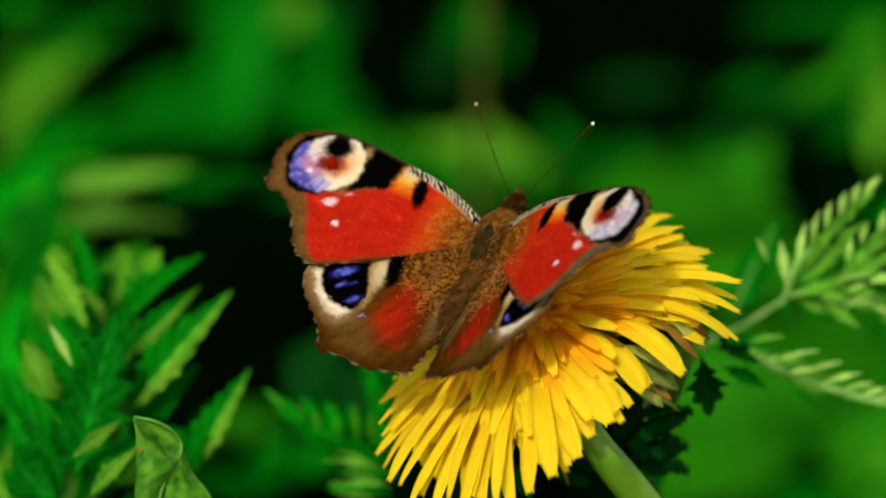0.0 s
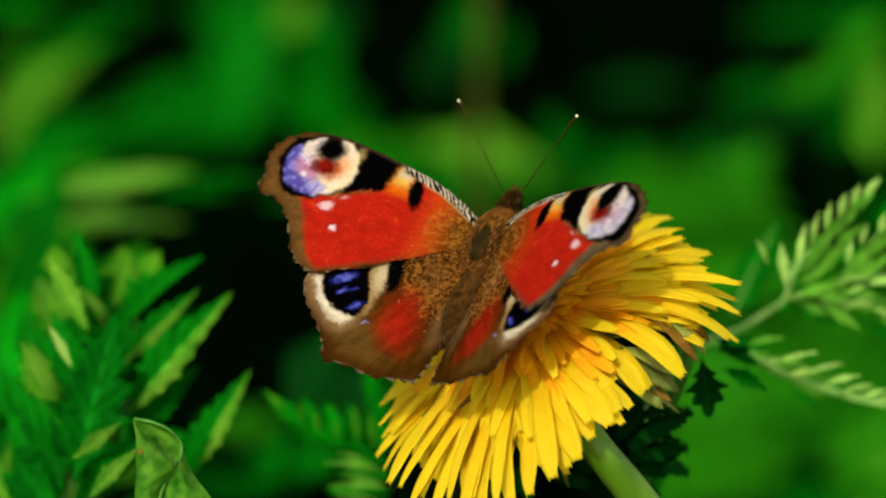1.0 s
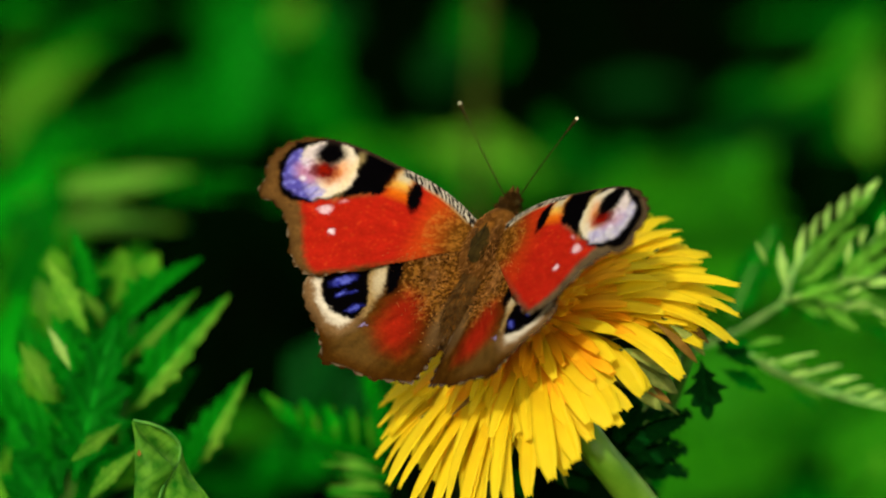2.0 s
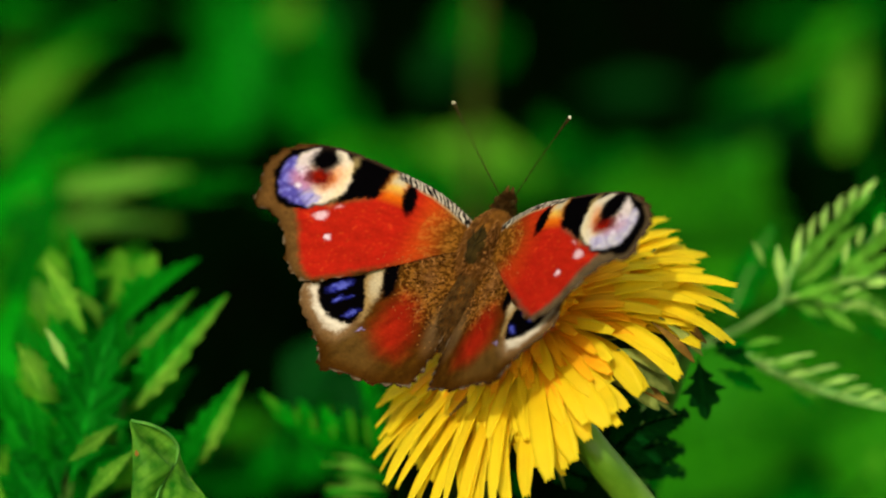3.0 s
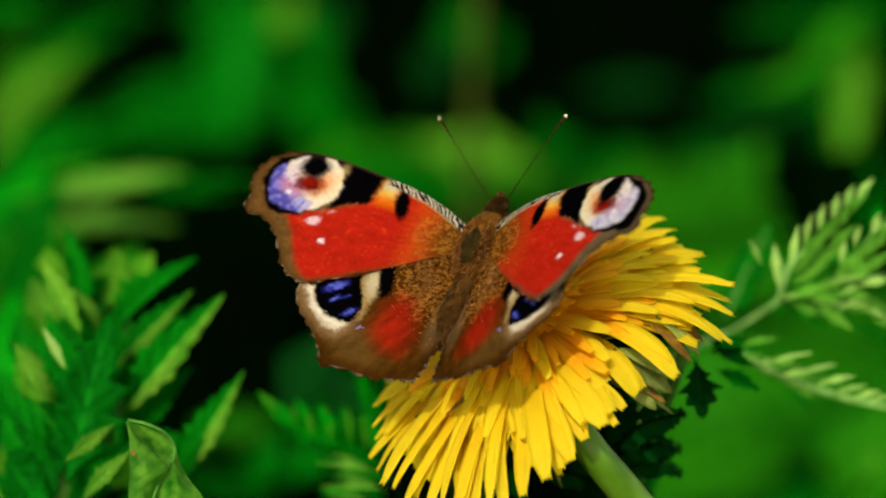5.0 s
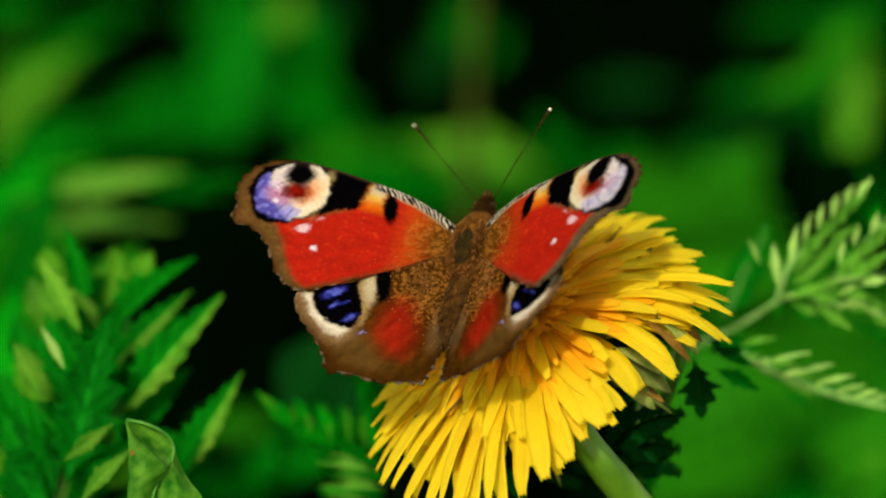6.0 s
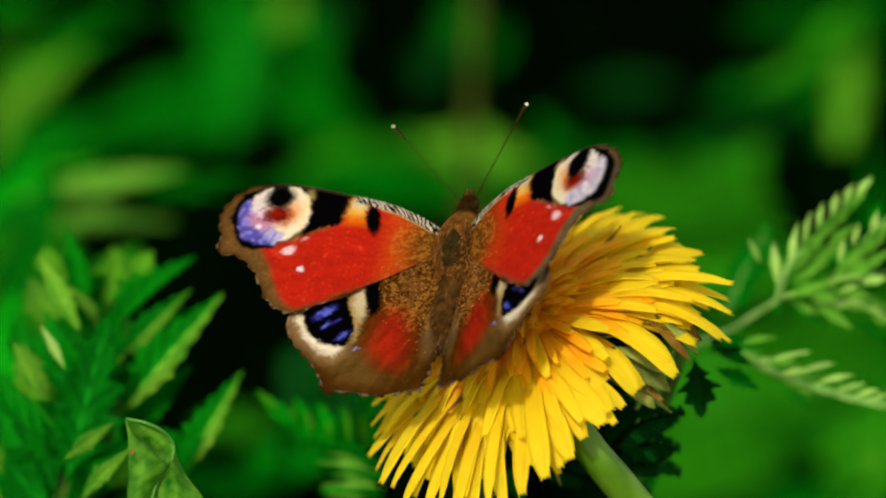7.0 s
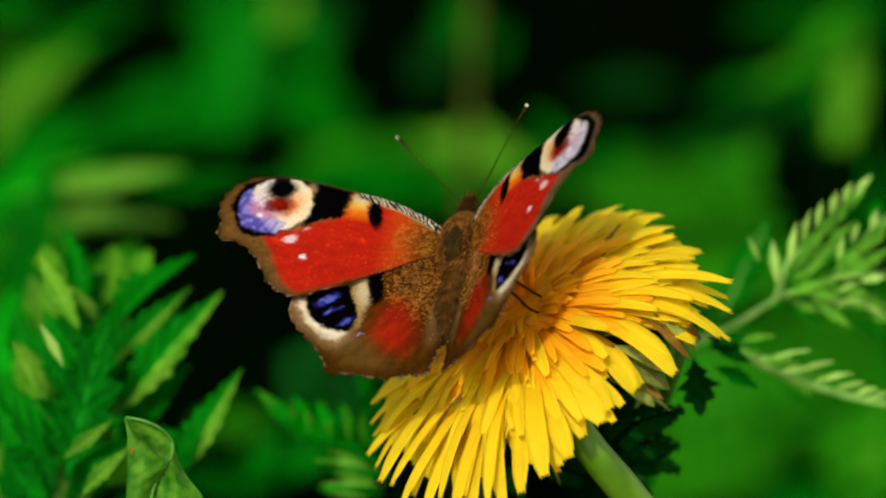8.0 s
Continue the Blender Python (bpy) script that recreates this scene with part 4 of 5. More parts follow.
        def root_hair(spot, turn, side=s):
            def one(r):
                a, q = r.uniform(0, 6.283), min(1.5, abs(r.gauss(0, 0.68)))
                x, y = spot[2] * q * math.cos(a), spot[3] * q * math.sin(a)
                c, d = math.cos(radians(turn)), math.sin(radians(turn))
                return Vector((side * (spot[0] + x * c - y * d), spot[1] + x * d + y * c, 0.12)), Vector((side * r.uniform(-0.3, 1.0), r.uniform(-1.0, 0.3), r.uniform(0.25, 0.8))), r.uniform(0.15, 0.40)
            return one

        part("golden_fur", fur_mesh("golden_fur", 800, root_hair((2.6, 2.6, 2.6, 3.2), 0), 2 + s), FUR_GOLD, fore, "golden hairs at the wing root")
        part("golden_fur", fur_mesh("golden_fur", 1500, root_hair((3.8, -4.0, 3.4, 7.0), -22), 5 + s), FUR_GOLD, hind, "golden hairs at the wing root")
        part("golden_fur", fur_mesh("golden_fur", 400, root_hair((5.0, -1.4, 4.2, 1.3), -28), 11 + s), FUR_GOLD, fore, "golden hairs at the wing root")
        rod = curve_points([(0, 0, 0), (0, 0.005, 0.0002), (0, 0.0105, 0.0001), (0, 0.0148, -0.0001)], 22)
        an = part("antenna", tube(rod, [0.00007 if i < 16 else 0.00007 + 0.00003 * (i - 15) for i in range(22)], 8, "antenna"), CHITIN, bf, "thin brown antenna")
        tip = tube([(0, 0.0147, -0.0001), (0, 0.01485, -0.0001), (0, 0.0150, -0.0001), (0, 0.01515, -0.0001)], [0.00017, 0.00021, 0.00017, 0.00006], 8, "club")
        part("club", tip, PALE, an, "pale club tip")
        feelers.append((s, an))
    return bf, wings, feelers


BUTTERFLY, WINGS, FEELERS = butterfly()


# ---------------------------------------------------------------- plants near the flower
def leaflet(parent, base, tip, width, mat, facing, roll=0.0, teeth=9, tooth=0.35, fold=0.3, bend=0.08, peak=0.4, seed=0, name="leaflet", n=36, label=""):
    length = (tip - base).length
    me = blade_mesh(name, length, width * MM, teeth, tooth, fold, bend, 0.01, peak, 0.0003, n, 3, 0, seed)
    return put(part(name, me, mat, parent, label), aim(base, tip, facing, roll))


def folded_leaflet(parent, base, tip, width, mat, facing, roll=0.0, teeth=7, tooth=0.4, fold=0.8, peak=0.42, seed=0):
    """A leaflet folded along its midrib, the light on its sunlit half painted as a paler green."""
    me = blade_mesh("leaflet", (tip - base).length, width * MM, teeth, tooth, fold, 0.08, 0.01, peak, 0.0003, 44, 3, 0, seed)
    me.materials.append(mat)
    me.materials.append(G_SUNLIT)
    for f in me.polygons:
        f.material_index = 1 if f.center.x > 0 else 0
    return put(part("leaflet", me, mat, parent, "folded leaflet, its sunlit half painted paler"), aim(base, tip, facing, roll))


def stalk(parent, points, r0, r1, mat=None, n=24, name="stalk"):
    pts = curve_points(points, n)
    return put(part(name, tube(pts, [r0 + (r1 - r0) * i / (n - 1) for i in range(n)], 8, name), mat or STALK, parent), Matrix.Identity(4))


def frond(parent, points, count, longest, width, mat, facing, slant=55, both=(1, 1), teeth=4, seed=0, stem=0.0006, taper=0.35, rib=None):
    """A feathered leaf: a midrib with leaflets on either side."""
    rnd = random.Random(seed)
    pts = curve_points(points, 60)
    stalk(parent, points, stem, stem * 0.35, rib or STALK, 40, "midrib")
    for k in range(count):
        s = 0.10 + 0.88 * k / (count - 1)
        i = min(int(s * 59), 58)
        p, way = pts[i], (pts[i + 1] - pts[i]).normalized()
        out = way.cross(facing).normalized()
        size = longest * MM * (min(1, 0.55 + 1.2 * s) * (1 - s) ** 0.6 + taper * s * (1 - s) + 0.1)
        for side in (1, -1):
            amount = both[0] if side > 0 else both[1]
            if amount <= 0:
                continue
            a = radians(slant + rnd.uniform(-6, 6))
            tip = p + size * amount * rnd.uniform(0.85, 1.1) * (math.cos(a) * way + math.sin(a) * side * out + facing * rnd.uniform(-0.1, 0.2))
            leaflet(parent, p, tip, width * (0.5 + 0.5 * amount * size / longest / MM) * rnd.uniform(0.85, 1.15), mat, facing, side * rnd.uniform(5, 30), teeth, 0.4, 0.2, 0.1, 0.5, seed * 50 + k, n=16)
    leaflet(parent, pts[56], pts[59] + (pts[59] - pts[56]) * 1.2, width * 0.8, mat, facing, 0, teeth, 0.3, n=14)


def leaflets(parent, z, mat, facing, rows, seed, teeth=3, tooth=0.25):
    """Leaflets at one depth; each row: from and to (right and up), width, in millimetres."""
    rnd = random.Random(seed)
    for k, (u0, v0, u1, v1, width) in enumerate(rows):
        deep = z - rnd.uniform(0, 3)
        leaflet(parent, at(u0, v0, deep), at(u1, v1, deep + rnd.uniform(-2, 2)), width, mat, facing, rnd.uniform(-12, 12), teeth, tooth, 0.3, 0.12, 0.5, seed + k, n=24)


def back(u, v, z):
    """A place as at() gives it, for the herbs that stand behind the flower."""
    return at(u, v, 1.2 * z)


def wild_plant():
    root = Vector((-0.052, 0.035, 0.0))
    pl = thing("wild_herb", root, "green herb with toothed feathered leaves beside the dandelion", "herb", "wild herbs")
    stalk(pl, [root - Vector((0, 0, 0.004)), Vector((-0.055, 0.03, 0.15)), back(-50.9, -40.3, -34), back(-48.2, -30.0, -28), back(-46.5, -21.9, -28)], 0.0016, 0.0006)
    stalk(pl, [back(-48.2, -30.0, -28), back(-45.8, -19.0, -30), back(-43.6, -9.5, -32)], 0.0007, 0.0003)
    stalk(pl, [back(-50.9, -40.3, -34), back(-43.6, -28.6, -38), back(-41.0, -19.0, -40), back(-39.9, -8.7, -42)], 0.0009, 0.0003)
    stalk(pl, [back(-50.9, -40.3, -34), back(-52.0, -26.4, -34), back(-53.1, -14.6, -38)], 0.0008, 0.0003)
    face = (TO_LENS + 0.5 * UP).normalized()
    turned = (0.9 * TO_LENS + 0.5 * UP + Vector((-0.1, 0, 0))).normalized()
    away = (0.5 * TO_LENS + UP * 0.2 + Vector((0.9, 0, 0))).normalized()
    rows = [  # base, tip, width, material, facing, roll
        (back(-45.4, -8.7, -36), back(-47.6, 3.6, -34), 3.2, G_FERN, face, 20), (back(-42.4, -10.5, -40), back(-32.1, -0.4, -36), 3.6, G_FERN, turned, -10),
        (back(-42.9, -18.3, -44), back(-34.1, -9.5, -42), 3.6, G_FERN, turned, 12),
        (back(-40.3, -8.7, -44), back(-37.7, -2.1, -44), 3.0, G_FERN, face, 0), (back(-48.7, -29.3, -30), back(-45.8, -8.7, -31), 4.4, G_FERN, face, 5),
        (back(-46.5, -19.0, -28), back(-50.9, -7.6, -29), 4.6, G_FERN, face, -15), (back(-44.0, -15.3, -29), back(-49.5, -5.8, -30), 4.0, G_FERN, face, -20),
        (back(-48.6, -29.1, -26), back(-53.1, -18.6, -26), 4.4, G_FERN, face, -10), (back(-48.7, -31.5, -26), back(-55.5, -24.9, -28), 4.6, G_FERN, face, 0),
        (back(-48.2, -28.6, -27), back(-41.3, -19.9, -28), 3.4, G_FERN, face, 10), (back(-48.0, -30.0, -30), back(-41.5, -22.5, -31), 3.6, G_LIGHT, turned, 20),
        (back(-46.5, -32.2, -30), back(-39.9, -25.6, -28), 4.4, G_FERN, turned, 0), (back(-46.5, -19.0, -28), back(-49.3, -8.2, -30), 3.4, G_FERN, face, 10), (back(-45.8, -20.8, -30), back(-52.7, -9.6, -32), 3.8, G_FERN, face, 0),
        (back(-35.5, -31.5, -34), back(-28.9, -20.5, -34), 3.6, G_FERN, turned, 0), (back(-45.8, -14.6, -40), back(-52.0, -8.7, -40), 4.2, G_LIGHT, face, -10),
        (back(-49.5, -20.5, -42), back(-55.0, -11.7, -42), 5.0, G_YELLOW, face, -10), (back(-42.9, -8.7, -48), back(-49.8, -0.3, -50), 6.0, G_YELLOW, face, 0),
        (back(-40.7, -7.3, -50), back(-41.8, 0.8, -52), 6.0, G_YELLOW, face, 10), (back(-53.1, -16.1, -40), back(-54.6, -7.3, -42), 3.6, G_FERN, face, 0),
        (back(-42.9, -19.0, -34), back(-40.7, -8.7, -36), 4.0, G_FERN, face, 10), (back(-45.8, -11.7, -42), back(-46.5, -2.9, -44), 3.4, G_FERN, face, 0),
        (back(-41.8, -26.4, -36), back(-33.3, -23.4, -36), 3.2, G_FERN, turned, 0), (back(-50.2, -32.2, -24), back(-53.1, -31.5, -24), 3.6, G_FERN, face, 0),
        (back(-43.6, -20.5, -36), back(-35.5, -8.7, -38), 4.0, G_FERN, turned, 0), (back(-41.0, -25.6, -36), back(-31.9, -14.6, -38), 4.2, G_FERN, turned, 0),
        (back(-46.5, -25.6, -30), back(-41.8, -14.6, -32), 3.8, G_FERN, turned, 5), (back(-49.5, -26.4, -32), back(-54.2, -14.6, -34), 4.4, G_LIGHT, face, -10),
        (back(-50.9, -30.8, -32), back(-56.8, -20.5, -34), 4.6, G_FERN, face, -10), (back(-47.3, -14.6, -40), back(-48.4, -2.1, -42), 4.0, G_LIGHT, face, 10),
        (back(-42.9, -30.8, -36), back(-33.3, -26.4, -36), 4.0, G_LIGHT, turned, 0), (back(-39.9, -30.8, -38), back(-29.7, -25.6, -40), 4.0, G_FERN, turned, 0),
        (back(-53.1, -23.4, -40), back(-57.5, -14.6, -42), 4.6, G_FERN, face, 0), (back(-44.3, -10.2, -44), back(-38.5, 0.1, -48), 4.0, G_YELLOW, face, 0),
        (back(-48.7, -11.7, -34), back(-53.1, -2.1, -48), 4.4, G_YELLOW, face, 0), (back(-53.1, -32.2, -30), back(-57.5, -28.6, -30), 4.4, G_FERN, face, 0)]
    for k, (base, tip, width, mat, facing, roll) in enumerate(rows):
        deep = facing is turned
        leaflet(pl, base, tip, width * (1.5 if deep else 1.15), mat, facing, roll, 7, 0.45, 1.3 if deep else 0.6, 0.10, 0.42, k)
    # the broad cut leaf in the middle and its sisters, shade put into their green
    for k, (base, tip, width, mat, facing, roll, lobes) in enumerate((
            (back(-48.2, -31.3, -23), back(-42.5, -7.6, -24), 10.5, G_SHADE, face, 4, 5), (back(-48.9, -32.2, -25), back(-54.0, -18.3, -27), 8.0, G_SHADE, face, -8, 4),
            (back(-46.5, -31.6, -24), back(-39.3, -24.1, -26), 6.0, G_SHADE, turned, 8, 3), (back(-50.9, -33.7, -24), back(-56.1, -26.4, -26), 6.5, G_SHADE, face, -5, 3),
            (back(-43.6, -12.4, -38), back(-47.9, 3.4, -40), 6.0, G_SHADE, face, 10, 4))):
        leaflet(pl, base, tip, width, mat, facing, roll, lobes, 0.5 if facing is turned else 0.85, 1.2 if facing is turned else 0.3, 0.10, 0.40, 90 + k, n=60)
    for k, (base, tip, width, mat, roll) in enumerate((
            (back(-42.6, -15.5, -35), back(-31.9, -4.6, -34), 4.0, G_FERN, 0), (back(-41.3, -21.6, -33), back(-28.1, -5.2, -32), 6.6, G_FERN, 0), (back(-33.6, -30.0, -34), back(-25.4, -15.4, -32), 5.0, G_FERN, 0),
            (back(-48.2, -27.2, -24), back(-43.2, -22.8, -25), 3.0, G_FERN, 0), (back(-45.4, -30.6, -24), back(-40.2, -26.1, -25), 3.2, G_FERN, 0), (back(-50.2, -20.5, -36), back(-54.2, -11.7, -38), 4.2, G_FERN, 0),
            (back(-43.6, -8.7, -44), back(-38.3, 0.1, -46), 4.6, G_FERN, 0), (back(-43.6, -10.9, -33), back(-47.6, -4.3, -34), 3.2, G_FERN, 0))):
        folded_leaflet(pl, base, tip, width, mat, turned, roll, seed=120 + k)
    # more leaflets, most with the light they catch put into paler greens
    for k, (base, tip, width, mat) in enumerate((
            (back(-45.9, -10.8, -24), back(-51.6, -0.3, -25), 3.6, G_SUNLIT),
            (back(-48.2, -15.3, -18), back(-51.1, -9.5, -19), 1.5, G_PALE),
            (back(-51.0, -19.5, -18), back(-55.0, -11.6, -19), 2.4, G_SUNLIT),
            (back(-48.4, -27.3, -14), back(-41.7, -22.1, -15), 2.3, G_SUNLIT),
            (back(-46.0, -32.3, -12), back(-39.7, -25.3, -13), 2.8, G_SUNLIT),
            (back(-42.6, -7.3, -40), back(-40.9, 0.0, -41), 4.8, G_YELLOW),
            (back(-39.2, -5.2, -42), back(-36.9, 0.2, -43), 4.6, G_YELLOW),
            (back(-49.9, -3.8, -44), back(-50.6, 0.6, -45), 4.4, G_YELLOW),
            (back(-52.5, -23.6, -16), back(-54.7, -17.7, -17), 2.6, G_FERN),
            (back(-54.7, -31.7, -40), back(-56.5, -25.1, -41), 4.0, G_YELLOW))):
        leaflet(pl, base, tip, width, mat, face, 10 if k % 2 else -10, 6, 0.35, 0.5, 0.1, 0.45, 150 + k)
    stalk(pl, [back(-50.9, -40.3, -34), back(-35.5, -38.1, -36), back(-33.3, -29.3, -36)], 0.0008, 0.0003)


def curled_leaf():
    """A broad leaf that stands on edge, its one half rolled over."""
    root = Vector((-0.036, 0.004, 0.0))
    pl = thing("curled_leaf_plant", root, "fresh green leaf curled along its midrib", "leaf")
    a, b = at(-38.3, -41.8, 4), at(-40.1, -21.8, 6)
    stalk(pl, [root - Vector((0, 0, 0.004)), Vector((-0.040, 0.0, 0.16)), a], 0.0012, 0.0008)
    arc = [b, at(-37.4, -22.4, 6), at(-35.2, -23.6, 5), at(-34.0, -25.3, 4), at(-34.2, -27.0, 5), at(-35.2, -28.7, 6), at(-36.3, -30.5, 7), at(-37.0, -33.7, 7), a]
    ruled(pl, "inner_face", [b, at(-37.4, -22.4, 6), at(-35.2, -23.6, 5), at(-34.0, -25.3, 4), at(-34.2, -27.0, 5)], [b, at(-39.6, -22.8, 7), at(-38.4, -24.3, 7), at(-36.6, -26.1, 7), at(-34.9, -28.0, 7)], G_CURL, -0.0015)
    ruled(pl, "near_half", [b, at(-38.4, -24.3, 7), at(-36.6, -26.1, 7), at(-34.9, -28.0, 7), at(-36.3, -30.5, 7), at(-37.3, -33.7, 7), a], [at(-40.3, -22.0, 6), at(-39.9, -24.1, 8), at(-39.9, -26.4, 8), at(-39.9, -29.3, 8), at(-40.0, -31.8, 8), at(-39.7, -35.9, 8), at(-39.0, -41.0, 5)], G_CURL, 0.001)
    ruled(pl, "outer_half", [at(-34.0, -25.3, 4), at(-34.2, -27.0, 5), at(-35.2, -28.7, 6), at(-36.3, -30.5, 6), at(-37.1, -33.7, 6), a], [at(-33.8, -25.8, 3), at(-33.2, -27.5, 2), at(-32.2, -29.4, 2), at(-30.3, -31.8, 2), at(-28.9, -35.9, 2), at(-35.5, -41.4, 4)], G_CURL, 0.001)
    spot = blade_mesh("blemish", 0.0009, 0.0006, n=8, across=2, thick=0.0001)
    put(part("blemish", spot, BRACT_BROWN, pl, "small orange blemish"), aim(at(-39.3, -26.5, 9), at(-39.4, -25.3, 9), TO_LENS))
    put(part("rim", tube(curve_points(arc, 50), [0.00022] * 50, 8, "rim"), STALK, pl), Matrix.Identity(4))


def ruled(parent, name, first, second, mat, bulge):
    """A thin leaf face between two edges."""
    n, m = 40, 12
    p, q = curve_points(first, n), curve_points(second, n)
    verts, faces, tags = [], [], []
    for face in (1, -1):
        for i in range(n):
            for j in range(m + 1):
                f = j / m
                verts.append(p[i].lerp(q[i], f) + TO_LENS * (bulge * math.sin(f * math.pi) * math.sin(i / (n - 1) * math.pi) + face * 0.00012))
                tags.append((0.12 + 0.85 * f, i / (n - 1) * 1.1, 0))
    per = n * (m + 1)
    for i in range(n - 1):
        for j in range(m):
            c = i * (m + 1) + j
            faces.append((c, c + 1, c + m + 2, c + m + 1))
            faces.append((per + c, per + c + m + 1, per + c + m + 2, per + c + 1))
        for c in (i * (m + 1), i * (m + 1) + m):
            faces.append((c, c + m + 1, per + c + m + 1, per + c))
    put(part(name, mesh_of(name, verts, faces, {"leaf": tags}), mat, parent), Matrix.Identity(4))


def herbs_round_flower():
    face = (TO_LENS + 0.6 * UP).normalized()
    # feathered leaves on the sunny side
    root = Vector((0.05, 0.06, 0.0))
    pl = thing("feathery_herb", root, "light green herb with fern-like feathered leaves", "herb", "wild herbs")
    joint = at(44.7, -6.3, -42)
    stalk(pl, [root - Vector((0, 0, 0.004)), Vector((0.045, 0.05, 0.16)), at(26.1, -33.5, -70), at(27.0, -20.0, -66), at(31.5, -13.6, -58), at(38.9, -10.0, -48), joint], 0.0006, 0.00042, STALK_PALE)
    lit = (0.7 * TO_LENS + UP + Vector((-0.25, 0, 0))).normalized()
    for way in ([at(44.6, -6.2, -40), at(45.6, -2.4, -42), at(49.2, 1.5, -44), at(53.6, 5.5, -46), at(56.6, 9.4, -48)],
                [at(51.2, -4.9, -42), at(52.8, -2.4, -44), at(55.8, 1.1, -46), at(59.1, 4.4, -48)],
                [at(44.6, -6.3, -41), at(48.4, -5.2, -43), at(53.6, -3.4, -45), at(59.1, -3.0, -47)],
                [at(49.2, -6.6, -42), at(53.6, -6.9, -44), at(56.9, -7.8, -46), at(59.4, -9.0, -48)]):
        stalk(pl, way, 0.0005, 0.0002, STALK_PALE, 24, "midrib")
    stalk(pl, [at(40.2, -13.5, -38), at(42.2, -14.9, -40), at(47.0, -17.1, -42), at(52.1, -18.7, -44), at(59.4, -20.3, -46)], 0.0006, 0.0004, STALK_PALE, 24, "midrib")
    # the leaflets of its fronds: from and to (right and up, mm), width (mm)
    # the first three sets carry the sky's sheen in their pale colour
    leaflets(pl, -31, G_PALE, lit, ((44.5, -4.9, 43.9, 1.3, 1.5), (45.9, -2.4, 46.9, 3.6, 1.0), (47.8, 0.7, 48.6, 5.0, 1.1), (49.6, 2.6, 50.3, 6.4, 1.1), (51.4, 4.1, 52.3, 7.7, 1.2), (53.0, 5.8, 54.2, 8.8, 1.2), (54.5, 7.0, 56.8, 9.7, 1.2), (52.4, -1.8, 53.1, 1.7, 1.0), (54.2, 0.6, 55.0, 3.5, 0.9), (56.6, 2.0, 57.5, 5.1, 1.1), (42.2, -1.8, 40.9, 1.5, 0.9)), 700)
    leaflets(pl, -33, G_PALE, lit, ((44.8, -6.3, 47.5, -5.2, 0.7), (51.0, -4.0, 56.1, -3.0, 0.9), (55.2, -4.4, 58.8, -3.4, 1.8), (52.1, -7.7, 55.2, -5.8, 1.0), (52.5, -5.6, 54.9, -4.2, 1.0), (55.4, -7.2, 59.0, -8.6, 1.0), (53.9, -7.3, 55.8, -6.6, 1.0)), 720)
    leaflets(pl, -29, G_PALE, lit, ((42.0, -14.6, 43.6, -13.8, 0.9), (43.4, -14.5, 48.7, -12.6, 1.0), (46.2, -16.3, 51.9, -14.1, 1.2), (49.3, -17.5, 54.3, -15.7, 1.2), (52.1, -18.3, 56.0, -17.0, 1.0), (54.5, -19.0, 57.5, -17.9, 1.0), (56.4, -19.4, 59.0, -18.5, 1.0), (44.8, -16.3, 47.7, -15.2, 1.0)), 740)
    leaflets(pl, -36, G_LIME, lit, ((45.9, -3.3, 49.2, 0.4, 2.6), (47.3, -1.2, 50.8, 3.0, 2.7), (49.2, 0.8, 52.5, 4.7, 2.7), (50.8, 2.2, 53.9, 6.3, 2.7), (52.5, 4.1, 55.6, 7.7, 2.6), (46.2, -4.4, 50.6, -1.2, 2.3), (48.4, -2.5, 52.8, 1.5, 2.6), (50.6, -0.3, 54.3, 3.7, 2.3), (52.1, -4.0, 55.0, 0.4, 2.6), (53.9, -2.2, 56.9, 2.2, 2.7), (55.8, -0.7, 58.7, 3.7, 2.7), (52.8, -4.4, 58.0, -0.3, 2.6), (55.0, -3.3, 59.1, 0.4, 2.3)), 760)
    leaflets(pl, -36, G_LIME, lit, ((45.9, -6.2, 50.6, -4.0, 2.3), (48.4, -5.5, 53.6, -3.1, 2.3), (45.9, -6.6, 50.3, -8.1, 2.3), (47.7, -5.8, 52.8, -6.2, 2.3), (49.2, -6.8, 54.2, -10.0, 2.0), (51.4, -5.5, 56.5, -5.5, 2.3), (52.1, -7.3, 56.9, -7.3, 2.3), (55.0, -6.2, 59.1, -7.3, 2.6), (56.5, -8.4, 59.4, -9.5, 2.0)), 780)
    leaflets(pl, -34, G_LIME, lit, ((41.8, -14.3, 47.3, -14.3, 2.6), (39.6, -12.2, 44.2, -10.9, 1.5), (39.5, -14.1, 42.6, -13.1, 1.4), (44.8, -15.4, 49.2, -16.1, 2.0), (48.4, -16.8, 52.8, -16.6, 1.9), (52.1, -17.9, 55.8, -17.8, 1.6), (45.5, -17.2, 49.2, -18.7, 1.2)), 800)
    leaflets(pl, -54, G_MID, lit, ((53.6, -1.8, 58.0, -4.0, 2.1), (50.6, -1.8, 53.6, 0.4, 2.0), (45.1, -5.5, 44.0, -8.4, 1.3), (45.9, -7.3, 51.4, -9.9, 1.8), (53.6, -9.1, 59.1, -11.3, 2.0), (49.2, -2.5, 51.4, -0.3, 2.0), (52.1, 1.9, 55.0, -1.8, 2.0), (38.2, -13.2, 42.2, -12.2, 1.3), (44.8, -17.9, 49.2, -20.1, 1.8), (39.6, -1.8, 42.2, 0.0, 1.8), (40.4, -4.0, 42.6, -2.5, 1.3), (56.5, 3.3, 58.0, 6.3, 1.5)), 820)
    frond(pl, [at(37.8, -8.2, -62), at(39.3, -4.5, -64), at(41.1, -0.8, -66), at(43.3, 3.2, -68)], 9, 4.5, 2.2, G_FERN, lit, 50, (1, 1), 4, 5)
    # leaves under the flower head; its shade is put into their dark greens
    root = Vector((0.07, 0.045, 0.0))
